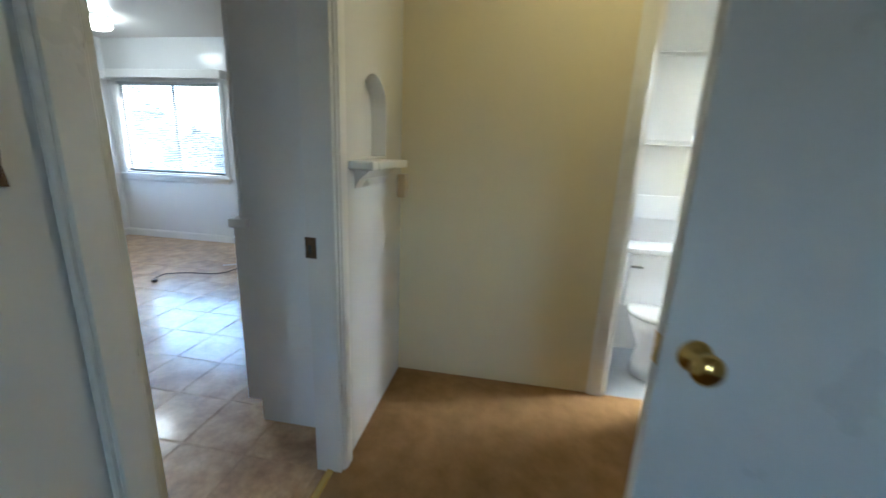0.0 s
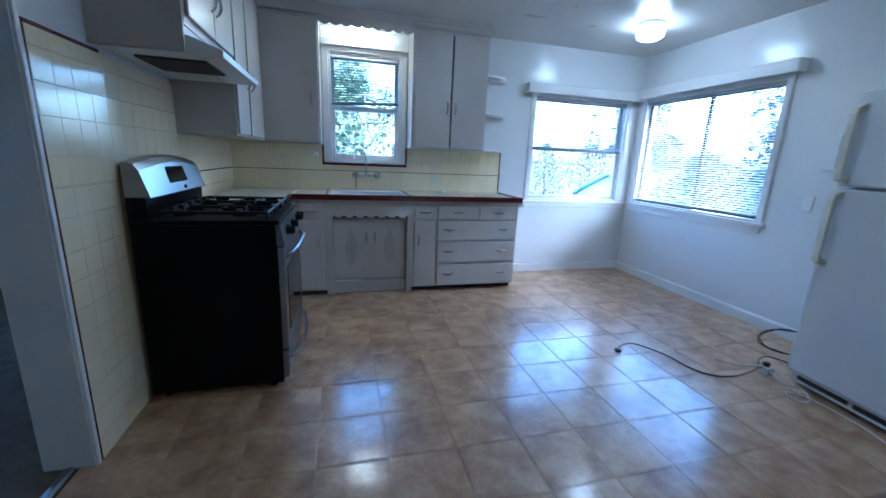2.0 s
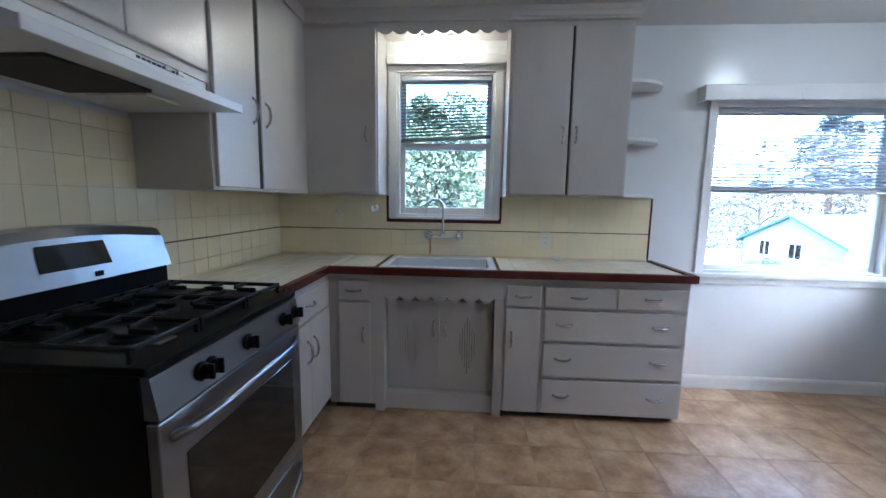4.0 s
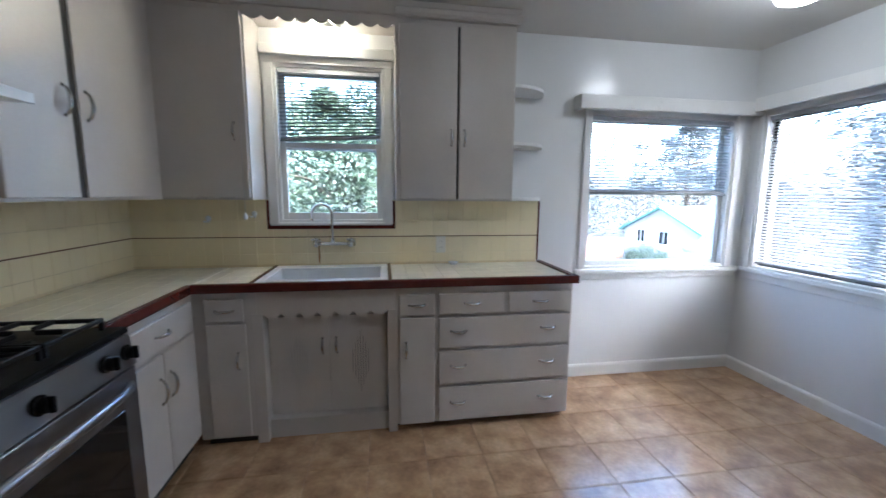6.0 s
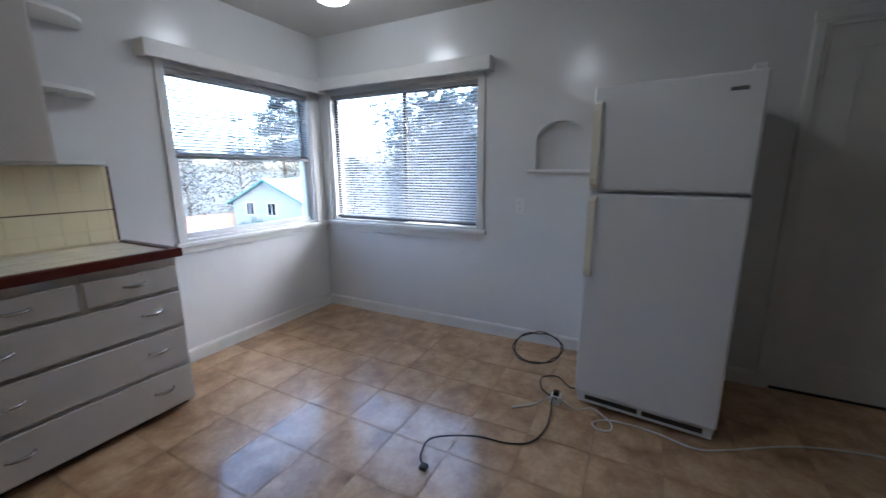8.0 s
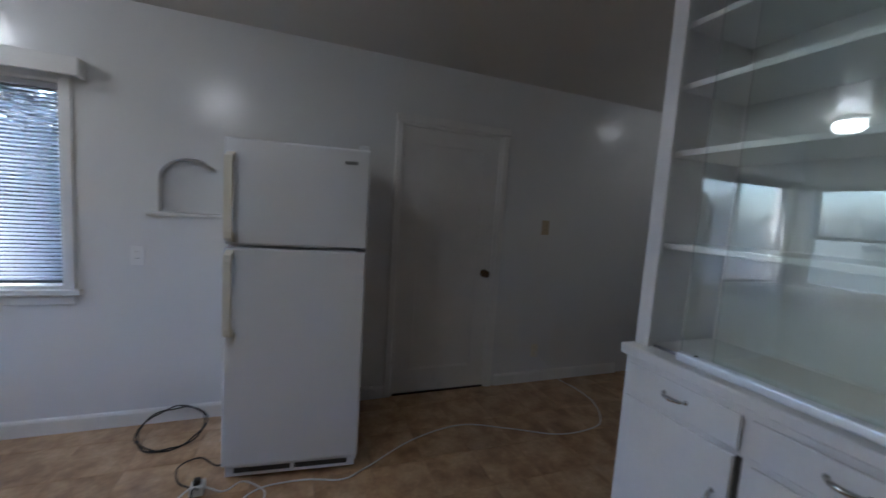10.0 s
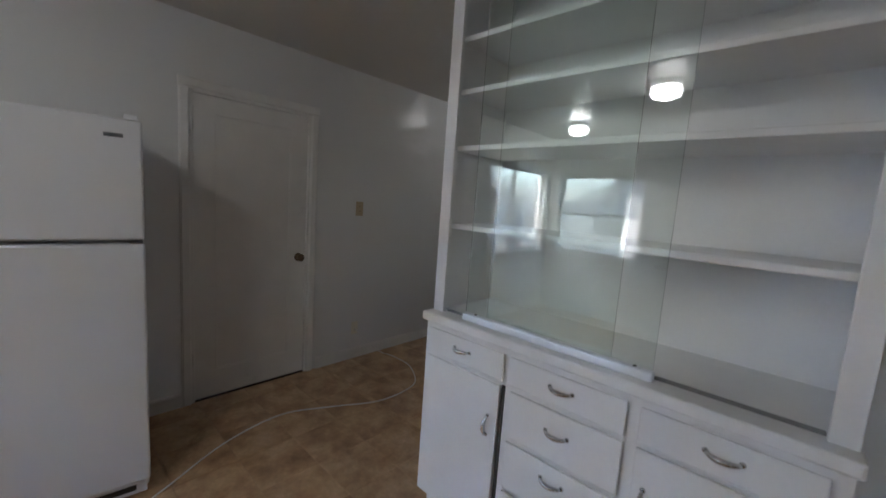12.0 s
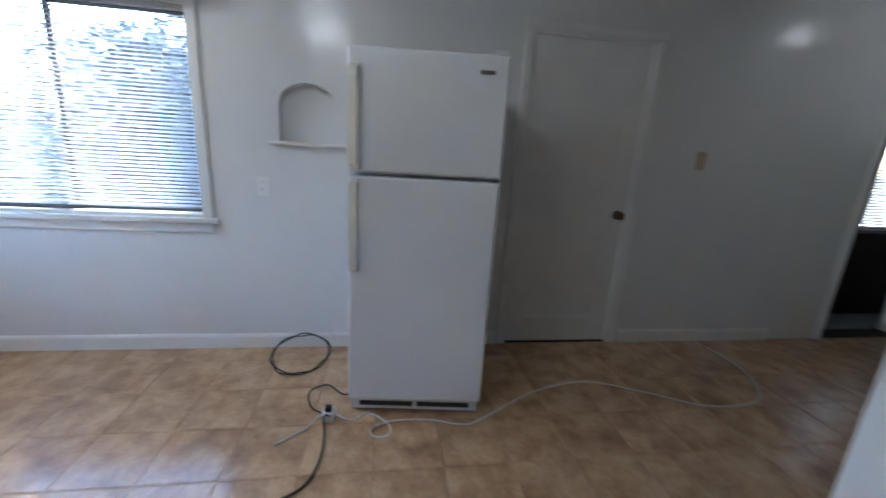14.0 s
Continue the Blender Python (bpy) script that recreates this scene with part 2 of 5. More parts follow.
def mesh_of(name, bm, material, smooth=False, placed=True):
    """A mesh from a bmesh; placed: its vertices are places of the floor plan."""
    data = bpy.data.meshes.new(name)
    if placed:
        for v in bm.verts:
            v.co = site(*v.co)
    for f in bm.faces:
        f.smooth = smooth
    bm.to_mesh(data)
    bm.free()
    data.materials.append(material)
    return data


def thing(name, at, label, category, group="", kind=""):
    """An empty at the base of a thing, which carries its parts."""
    ob = new(name)
    ob.empty_display_size = 0.1
    ob.location = site(*at)
    return tagged(ob, label, category, group, kind)


def hang(ob, parent):
    """Parents ob, whose mesh is in world places, to a thing or a part."""
    ob.parent = parent
    root = parent
    while root.parent:
        root = root.parent
    if parent == root and root.type == "EMPTY":
        ob.matrix_parent_inverse = Matrix.Translation(-root.location)
    return ob


def part(name, bm, material, parent, label="", smooth=False, shadow=True):
    ob = hang(new(name, mesh_of(name, bm, material, smooth)), parent)
    ob.visible_shadow = shadow
    return tagged(ob, label)


def single(name, bm, material, label, category, group="", kind="", smooth=False):
    return tagged(new(name, mesh_of(name, bm, material, smooth)), label, category, group, kind)


def structure(name, bm, material, label="", category="", smooth=False):
    return single(name, bm, material, label or name.replace("_", " "), category or name.split("_")[0], "", "structure", smooth)


def wall_mesh(axis, lo, hi, a0, a1, z0, z1, holes=()):
    """An upright wall of given thickness (lo to hi along axis) with openings (a0, a1, z0, z1) right through it."""
    us = sorted({a0, a1, *(h[0] for h in holes), *(h[1] for h in holes)})
    zs = sorted({z0, z1, *(h[2] for h in holes), *(h[3] for h in holes)})
    us, zs = [u for u in us if a0 <= u <= a1], [z for z in zs if z0 <= z <= z1]

    def solid(i, j):
        if not (0 <= i < len(us) - 1 and 0 <= j < len(zs) - 1):
            return False
        u, z = (us[i] + us[i + 1]) / 2, (zs[j] + zs[j + 1]) / 2
        return not any(h[0] < u < h[1] and h[2] < z < h[3] for h in holes)
    bm = bmesh.new()
    made = {}

    def vert(w, u, z):
        key = (round(w, 4), round(u, 4), round(z, 4))
        if key not in made:
            made[key] = bm.verts.new((w, u, z) if axis == "x" else (u, w, z))
        return made[key]
    for i in range(len(us) - 1):
        for j in range(len(zs) - 1):
            if not solid(i, j):
                continue
            u0, u1, w0, w1 = us[i], us[i + 1], zs[j], zs[j + 1]
            bm.faces.new([vert(lo, u0, w0), vert(lo, u1, w0), vert(lo, u1, w1), vert(lo, u0, w1)])
            bm.faces.new([vert(hi, u0, w0), vert(hi, u1, w0), vert(hi, u1, w1), vert(hi, u0, w1)])
            for di, dj, e in ((-1, 0, ((u0, w0), (u0, w1))), (1, 0, ((u1, w0), (u1, w1))), (0, -1, ((u0, w0), (u1, w0))), (0, 1, ((u0, w1), (u1, w1)))):
                if not solid(i + di, j + dj):
                    (ua, za), (ub, zb) = e
                    bm.faces.new([vert(lo, ua, za), vert(lo, ub, zb), vert(hi, ub, zb), vert(hi, ua, za)])
    bmesh.ops.recalc_face_normals(bm, faces=bm.faces[:])
    return bm


def bow_handle(parent, centre, along, out, length=0.095, rise=0.024, thick=0.0075, label="chrome bow handle"):
    """A chrome bow pull with flared feet."""
    c, u, n = Vector(centre), Vector(along), Vector(out)
    line, radii = [], []
    for i in range(15):
        s = i / 14
        h = math.sin(math.pi * s) ** 0.6
        line.append(c + u * (s - 0.5) * length + n * (0.003 + rise * h))
        radii.append(thick * (0.55 + 0.55 * h))
    bm = tube(line, radii, seg=8)
    for s in (-0.5, 0.5):
        add_tube(bm, [c + u * s * length * 1.0 + n * 0.001, c + u * s * length * 1.0 + n * 0.005], [thick * 1.1, thick * 0.7], seg=10)
    return part("handle", bm, PULL, parent, label, smooth=True)


def wall_plate(name, at, out, label, category, colour, toggle=True, w=0.07, h=0.115):
    """A cover plate on a wall; out is the axis it faces, as 'x-', 'y-' or 'y+'."""
    x, y, z = at
    t = thing(name, at, label, category)
    s = -1 if out[1] == "-" else 1

    def plate_box(du, dz, d0, d1, bev):
        if out[0] == "x":
            return box(x + s * d0, x + s * d1, y - du, y + du, z + dz[0], z + dz[1], bevel=bev)
        return box(x - du, x + du, y + s * d0, y + s * d1, z + dz[0], z + dz[1], bevel=bev)
    part("cover", plate_box(w / 2, (-h / 2, h / 2), 0.0005, 0.007, 0.003), colour, t)
    if toggle:
        part("toggle", plate_box(0.005, (-0.004, 0.016), 0.005, 0.018, 0.002), colour, t)
    else:
        for dz in (-0.03, 0.01):
            part("socket", plate_box(0.016, (dz, dz + 0.022), 0.0062, 0.0085, 0.001), colour, t)
            for du in (-0.006, 0.004):
                sx = box(x + s * 0.008, x + s * 0.0092, y + du, y + du + 0.002, z + dz + 0.008, z + dz + 0.017) if out[0] == "x" else \
                    box(x + du, x + du + 0.002, y + s * 0.008, y + s * 0.0092, z + dz + 0.008, z + dz + 0.017)
                part("slot", sx, RUBBER, t)
    return t


# ---- the large structure ----
TOP = 2.447
EAST, SOUTH = 4.51, -4.65
SINK_WIN = (0.915, 1.62, 1.185, 2.165)
CORNER_N = (3.13, 4.37, 0.835, 1.96)
CORNER_E = (-1.66, -0.115, 0.84, 1.975)
LIV_A, LIV_B = (-2.78, -1.97, 0.66, 1.93), (-1.83, -1.02, 0.66, 1.93)
NICHE_E = (-2.45, -2.11, 1.30, 1.625)
NICHE_H = (1.47, 1.77, 1.232, 1.56)
DOOR_E = (-4.475, -3.64, 0.0, 2.02)
PORCH = (-7.30, -6.46, 0.0, 2.03)
HALL_DOOR = (0.43, 1.21, 0.0, 2.03)
BATH_DOOR = (-6.72, -5.98, 0.0, 2.03)

structure("wall_north", wall_mesh("y", 0.0, 0.15, -5.15, EAST + 0.15, 0, TOP, (SINK_WIN, CORNER_N, LIV_A, LIV_B)), WALL, "white painted plaster outer wall with window openings", "wall")
structure("wall_east", wall_mesh("x", EAST, EAST + 0.15, -7.45, 0.0, 0, TOP, (CORNER_E, NICHE_E, DOOR_E, PORCH)), WALL, "white semigloss wall with window, niche and door openings", "wall")
structure("wall_south", wall_mesh("y", SOUTH - 0.105, SOUTH, -2.5, 2.65, 0, TOP, (HALL_DOOR, NICHE_H)), WALL, "white painted wall between kitchen and hall", "wall")
structure("wall_divider", wall_mesh("x", -0.165, 0.0, -2.5, 0.0, 0, TOP), WALL, "white wall between kitchen and front room", "wall")
structure("wall_hall_end", wall_mesh("x", 2.035, 2.135, -7.45, SOUTH - 0.105, 0, TOP, (BATH_DOOR,)), HALLPAINT, "pale yellow painted wall closing the hall", "wall")
structure("wall_nook_west", wall_mesh("x", 2.53, 2.65, -5.8, SOUTH - 0.105, 0, TOP), WALL, "white wall of the back nook", "wall")
structure("wall_nook_step", wall_mesh("y", -5.9, -5.8, 2.135, 3.5, 0, TOP), WALL, "white wall of the back nook", "wall")
structure("wall_nook_side", wall_mesh("x", 3.4, 3.5, -7.45, -5.9, 0, TOP), WALL, "white wall of the back nook", "wall")
structure("wall_back", wall_mesh("y", -7.57, -7.45, -2.62, EAST + 0.15, 0, TOP, ((2.14, 2.62, 1.15, 2.05),)), WALL, "white wall closing the rooms", "wall")
# the opening in this wall is unseen, added to let daylight into the hall
structure("wall_hall_west", wall_mesh("x", -2.62, -2.5, -7.45, SOUTH - 0.105, 0, TOP, ((-6.2, -5.72, 0.95, 1.85),)), WALL, "white wall at the end of the hall", "wall")
structure("wall_front_room_south", wall_mesh("y", SOUTH - 0.105, SOUTH, -5.15, -2.5, 0, TOP), WALL, "white wall of the front room", "wall")
structure("wall_front_room_west", wall_mesh("x", -5.15, -5.0, SOUTH, 0.0, 0, TOP), WALL, "white wall of the front room", "wall")
structure("wall_porch_outer", wall_mesh("x", 5.0, 5.1, -8.2, -5.2, 0, TOP, ((-7.85, -7.25, 0.86, 1.90),)), DARKWOOD, "dark porch wall with a blind-covered opening", "wall")
structure("wall_porch_side", wall_mesh("y", -5.32, -5.2, EAST + 0.15, 5.0, 0, TOP), DARKWOOD, "dark side wall of the porch", "wall")
structure("wall_porch_back", wall_mesh("y", -8.32, -8.2, EAST + 0.15, 5.1, 0, TOP), DARKWOOD, "dark end wall of the porch", "wall")
structure("wall_porch_inner", wall_mesh("x", EAST + 0.05, EAST + 0.15, -8.2, -7.57, 0, TOP), DARKWOOD, "dark inner wall of the porch", "wall")
structure("ceiling_porch", box(EAST + 0.15, 5.1, -8.32, -5.2, TOP, TOP + 0.12), CEIL, "white porch ceiling", "ceiling")
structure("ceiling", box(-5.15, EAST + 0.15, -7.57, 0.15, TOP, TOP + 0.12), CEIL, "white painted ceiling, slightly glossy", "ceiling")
structure("floor_slab", box(-5.15, EAST + 0.15, -7.57, 0.15, -0.25, -0.012), GROUT, "floor base under the coverings", "floor")
structure("carpet_front_room", box(-5.0, -0.085, SOUTH, 0.0, -0.012, 0.006), CARPET, "beige cut-pile carpet of the front room", "carpet")
structure("carpet_hall", box(-2.5, 2.035, -7.45, SOUTH - 0.06, -0.012, 0.006), CARPETWARM, "beige cut-pile carpet of the hall, coloured for warm lamplight", "carpet")
structure("floor_bathroom", box(2.035, 3.4, -7.45, -5.9, -0.012, 0.003), BATHTILE, "grey vinyl bathroom floor", "floor")
structure("floor_porch", box(EAST + 0.15, 5.0, -8.2, -5.32, -0.0125, 0.0), BATHTILE, "grey porch floor", "floor")
structure("threshold_front_room", prism([(-0.105, 0.004), (-0.095, 0.012), (-0.075, 0.012), (-0.065, 0.002)], "y", -4.64, -2.52), STEEL, "metal threshold strip between carpet and tiles", "threshold")
structure("threshold_hall", prism([(-4.725, 0.004), (-4.715, 0.012), (-4.695, 0.012), (-4.685, 0.002)], "x", 0.44, 1.20), BRASS, "brass threshold strip at the hall door", "threshold")
structure("threshold_porch", box(EAST, EAST + 0.15, PORCH[0], PORCH[1], -0.0115, 0.006), DARKWOOD, "dark wooden threshold of the porch opening", "threshold")
# added strip that closes the gap under the door, where daylight leaked in
structure("threshold_east", box(EAST, EAST + 0.15, DOOR_E[0], DOOR_E[1], -0.0115, 0.0115), DARKWOOD, "dark threshold strip added under the closed door to block daylight", "threshold")
structure("foundation_porch", box(EAST + 0.15, 5.1, -8.32, -5.2, -1.4, -0.0125), HOUSEWHITE, "stucco base under the porch", "foundation")
structure("foundation", box(-5.15, EAST + 0.15, -7.57, 0.15, -1.4, -0.25), HOUSEWHITE, "stucco foundation of the house", "foundation")
structure("roof", prism([(-5.3, TOP + 0.125), (EAST + 0.3, TOP + 0.125), (-0.3, TOP + 1.6)], "y", -7.75, 0.3), ROOFGREEN, "shingle roof of the house", "roof")


def baseboard(name, axis, lo, hi, a0, a1, h=0.095):
    """A board with a rounded cap along a wall face; lo is the wall side."""
    t = hi - lo
    outline = [(lo, 0.0), (hi, 0.0), (hi, h - 0.018), (hi - t * 0.35, h - 0.006), (lo, h)]
    if axis == "x":
        bm = bmesh.new()
        a = [bm.verts.new((u, a0, v)) for u, v in outline]
        b = [bm.verts.new((u, a1, v)) for u, v in outline]
    else:
        bm = bmesh.new()
        a = [bm.verts.new((a0, u, v)) for u, v in outline]
        b = [bm.verts.new((a1, u, v)) for u, v in outline]
    bm.faces.new(a)
    bm.faces.new(b)
    for i in range(5):
        bm.faces.new((a[i], a[(i + 1) % 5], b[(i + 1) % 5], b[i]))
    bmesh.ops.recalc_face_normals(bm, faces=bm.faces[:])
    return structure(name, bm, TRIM, "white painted baseboard", "baseboard")


baseboard("baseboard_north", "y", 0.0, -0.016, 2.76, EAST - 0.016)
baseboard("baseboard_east_1", "x", EAST, EAST - 0.016, -3.58, 0.0)
baseboard("baseboard_east_2", "x", EAST, EAST - 0.016, -5.93, -4.565)
baseboard("baseboard_front_room", "y", 0.0, -0.016, -5.0, -0.165)
baseboard("baseboard_nook", "y", -5.8, -5.784, 2.65, 3.5)


def casing_boards(t, axis, face, out, hole, w=0.075, d=0.018, floor=True, material=None):
    """Moulded boards round an opening, as parts of t. out: +1 or -1 along axis."""
    a0, a1, z0, z1 = hole
    material = material or TRIM
    steps = ((0.0, 1.0, 0.65), (0.12, 0.88, 1.0))

    def put(name, u0, u1, v0, v1, upright):
        bm = bmesh.new()
        for s0, s1, dd in steps:
            if upright:
                b = (u0 + (u1 - u0) * s0, u0 + (u1 - u0) * s1, v0, v1)
            else:
                b = (u0, u1, v0 + (v1 - v0) * s0, v0 + (v1 - v0) * s1)
            f0, f1 = face + out * 0.0005, face + out * d * dd
            if axis == "x":
                add_box(bm, f0, f1, b[0], b[1], b[2], b[3], bevel=0.003, seg=1)
            else:
                add_box(bm, b[0], b[1], f0, f1, b[2], b[3], bevel=0.003, seg=1)
        part(name, bm, material, t)
    bottom = 0.0 if floor else z0 - w
    put("side_casing", a0 - w, a0, bottom, z1, True)
    put("side_casing", a1, a1 + w, bottom, z1, True)
    put("head_casing", a0 - w - 0.004, a1 + w + 0.004, z1, z1 + w, False)
    if not floor:
        put("apron", a0, a1, z0 - w, z0, False)


def jamb_lining(t, axis, lo, hi, hole, thick=0.018, material=None):
    a0, a1, z0, z1 = hole
    material = material or TRIM
    for b in ((a0, a0 + thick, z0, z1), (a1 - thick, a1, z0, z1), (a0 + thick, a1 - thick, z1 - thick, z1)):
        bm = box(lo, hi, *b[:2], *b[2:], bevel=0.002, seg=1) if axis == "x" else box(*b[:2], lo, hi, *b[2:], bevel=0.002, seg=1)
        part("jamb", bm, material, t)


# door frames
df = thing("door_frame_hall", (0.82, SOUTH, 0), "white painted door frame between hall and kitchen", "door frame", kind="structure")
casing_boards(df, "y", SOUTH - 0.105, -1, HALL_DOOR)
casing_boards(df, "y", SOUTH, 1, HALL_DOOR, w=0.07)
jamb_lining(df, "y", SOUTH - 0.107, SOUTH + 0.002, HALL_DOOR)
part("strike_plate", box(1.1885, 1.1925, -4.685, -4.642, 0.89, 0.965, bevel=0.001, seg=1), BRONZE, df, "dark worn strike plate")
part("strike_hole", box(1.187, 1.1912, -4.667, -4.655, 0.908, 0.937), SHADOWGAP, df)
df = thing("door_frame_bath", (2.035, -6.35, 0), "white painted door frame of the bathroom", "door frame", kind="structure")
casing_boards(df, "x", 2.035, -1, BATH_DOOR, w=0.09)
jamb_lining(df, "x", 2.033, 2.137, BATH_DOOR)
part("strike_plate", box(2.065, 2.095, -6.001, -5.997, 0.98, 1.04, bevel=0.001, seg=1), CHROME, df)
df = thing("door_frame_east", (EAST, -4.07, 0), "white painted frame of a closed door", "door frame", kind="structure")
casing_boards(df, "x", EAST, -1, DOOR_E, w=0.06)
jamb_lining(df, "x", EAST - 0.002, EAST + 0.15, DOOR_E)
df = thing("door_frame_porch", (EAST, -6.4, 0), "painted frame of the porch opening", "door frame", kind="structure")
casing_boards(df, "x", EAST, -1, PORCH, w=0.07)
jamb_lining(df, "x", EAST - 0.002, EAST + 0.152, PORCH)
df = thing("wall_end_casing", (-0.08, -2.5, 0), "white casing on the end of the tiled wall", "trim", kind="structure")
part("end_board", box(-0.175, 0.004, -2.518, -2.5, 0, TOP, bevel=0.003), TRIM, df)
part("corner_bead", box(0.0005, 0.016, -2.515, -2.494, 0, TOP - 0.002, bevel=0.004), TRIM, df)
part("tile_edge", box(0.0005, 0.013, -2.493, -2.478, 0, 1.625, bevel=0.003), MAROON, df, "maroon edge tiles")
part("tile_edge", box(0.0005, 0.013, -2.478, -2.05, 1.612, 1.625, bevel=0.003), MAROON, df, "maroon edge tiles")


def panel_door(name, axis, lo, hi, a0, a1, z0, z1, label, stile=0.11, knob_side=1, knob_z=0.95, knob_mat=None, both=True, panels=((0.11, 0.94),), edge_plate=None):
    """A door with recessed panels, knob and hinges. Its leaf lies from lo to hi along axis and a0 to a1 across."""
    t = thing(name, (lo, a0, z0) if axis == "x" else (a0, lo, z0), label, "door")
    h = z1 - z0
    mid = (lo + hi) / 2

    def bx(f0, f1, u0, u1, v0, v1, bev=0.0):
        return box(f0, f1, u0, u1, v0, v1, bevel=bev) if axis == "x" else box(u0, u1, f0, f1, v0, v1, bevel=bev)
    holes = []
    for f0, f1 in panels:
        holes.append((a0 + stile, a1 - stile, z0 + f0 * h, z0 + f1 * h))
    bm = wall_mesh(axis, lo, hi, a0, a1, z0, z1, holes)
    part("leaf", bm, TRIM, t)
    for u0, u1, v0, v1 in holes:
        part("panel", bx(lo + 0.009, hi - 0.009, u0 - 0.004, u1 + 0.004, v0 - 0.004, v1 + 0.004), TRIM, t)
        for s, f in ((-1, lo), (1, hi)):
            g0, g1 = f - s * 0.009, f - s * 0.002
            for b in ((u0, u0 + 0.014, v0, v1), (u1 - 0.014, u1, v0, v1), (u0 + 0.014, u1 - 0.014, v0, v0 + 0.014), (u0 + 0.014, u1 - 0.014, v1 - 0.014, v1)):
                part("panel_moulding", bx(g0, g1, *b, 0.003), TRIM, t)
    ku = a1 - 0.06 if knob_side > 0 else a0 + 0.06
    prof = [(0.001, -0.001), (0.031, 0.0), (0.031, 0.004), (0.024, 0.009), (0.011, 0.012), (0.010, 0.030), (0.020, 0.036), (0.029, 0.047), (0.029, 0.056), (0.020, 0.066), (0.001, 0.069)]
    for s, f in ((-1, lo), (1, hi)):
        c = (f, ku, knob_z) if axis == "x" else (ku, f, knob_z)
        ax = ("-" if s < 0 else "") + axis
        part("knob", lathe(prof, c, ax), knob_mat or BRASS, t, "round metal door knob", smooth=True)
    return t


panel_door("door_east", "x", EAST + 0.012, EAST + 0.047, -4.455, -3.66, 0.012, 2.0, "white painted single-panel door, closed, with a dark metal knob", stile=0.13, knob_side=-1, knob_z=0.945, knob_mat=BRONZE, panels=((0.09, 0.95),))
for hz in (0.30, 1.82):
    single("hinge", cyl((EAST - 0.004, -3.65, hz - 0.045), (EAST - 0.004, -3.65, hz + 0.045), 0.006), TRIM, "painted hinge of the closed white door", "hinge", "hinges of the closed door")
panel_door("door_kitchen", "x", 0.335, 0.37, -4.62, -3.82, 0.012, 2.01, "white painted door, standing open into the kitchen", knob_side=1, knob_z=0.95, knob_mat=BRONZE, panels=((0.08, 0.44), (0.50, 0.94)))
dh = panel_door("door_hall", "x", 0.67, 0.705, -6.43, -5.67, 0.012, 2.01, "white painted door with brass knobs, standing open in the hall", knob_side=1, knob_z=0.93, knob_mat=BRASS, panels=())
part("latch_plate", box(0.676, 0.699, -5.67, -5.667, 0.90, 0.96, bevel=0.001, seg=1), BRASS, dh, "brass latch plate")
structure("wall_hall_pier", wall_mesh("x", 0.63, 0.75, -7.45, -6.44, 0, TOP), WALL, "white wall that carries the open hall door", "wall")


def arched_niche(name, axis, face, back, a0, a1, z0, z1, label):
    """Fills a square opening with an arched recess: spandrels, arch lining, back."""
    t = thing(name, (face, a0, z0) if axis == "x" else (a0, face, z0), label, "niche", kind="structure")
    r = (a1 - a0) / 2
    mid, spring = (a0 + a1) / 2, z1 - r * 0.75
    arc = [(mid + r * math.cos(a), spring + r * 0.75 * math.sin(a)) for a in [math.pi * i / 20 for i in range(21)]]
    s = 1 if back > face else -1
    inner = back - s * 0.012

    def pl(f, u, z):
        return (f, u, z) if axis == "x" else (u, f, z)
    bm = bmesh.new()
    for f in (face, inner):
        lower = [bm.verts.new(pl(f, u, z)) for u, z in arc]
        upper = [bm.verts.new(pl(f, u, z1 + 0.0005)) for u, z in arc]
        for i in range(20):
            bm.faces.new((lower[i], lower[i + 1], upper[i + 1], upper[i]))
        if f == face:
            front = lower
        else:
            for i in range(20):
                bm.faces.new((front[i], front[i + 1], lower[i + 1], lower[i]))
    bmesh.ops.recalc_face_normals(bm, faces=bm.faces[:])
    part("arch", bm, WALL, t, smooth=False)
    b = (inner, back, a0, a1, z0, z1) if axis == "x" else (a0, a1, inner, back, z0, z1)
    part("back", box(*b), WALL, t)
    o = -s * 0.035
    b = (face + o, inner, a0 - 0.055, a1 + 0.055, z0 - 0.02, z0) if axis == "x" else (a0 - 0.055, a1 + 0.055, face + o, inner, z0 - 0.02, z0)
    return t, b


t, b = arched_niche("niche_kitchen", "x", EAST, EAST + 0.10, *NICHE_E, "white arched wall niche with a small ledge")
part("ledge", box(EAST - 0.035, EAST - 0.0005, b[2], b[3], b[4], b[5], bevel=0.005), TRIM, t)
part("ledge_inner", box(EAST, EAST + 0.088, NICHE_E[0], NICHE_E[1], b[4] + 0.021, b[5] + 0.002), TRIM, t)
t, b = arched_niche("niche_hall", "y", SOUTH - 0.105, SOUTH - 0.02, *NICHE_H, "white arched telephone niche with a wooden ledge")
part("ledge", box(1.32, 1.80, -4.855, -4.7555, 1.192, 1.225, bevel=0.006), TRIM, t)
part("ledge_inner", box(NICHE_H[0], NICHE_H[1], -4.755, -4.682, 1.2325, 1.236), TRIM, t)
part("bracket", prism([(-4.756, 1.1915), (-4.82, 1.1915), (-4.80, 1.175), (-4.775, 1.155), (-4.756, 1.12)], "x", 1.38, 1.74), TRIM, t)
single("wall_box", box(1.955, 2.034, -4.80, -4.758, 1.03, 1.15, bevel=0.006), TAN, "small tan door chime box in the hall corner", "chime")

# ---- windows ----


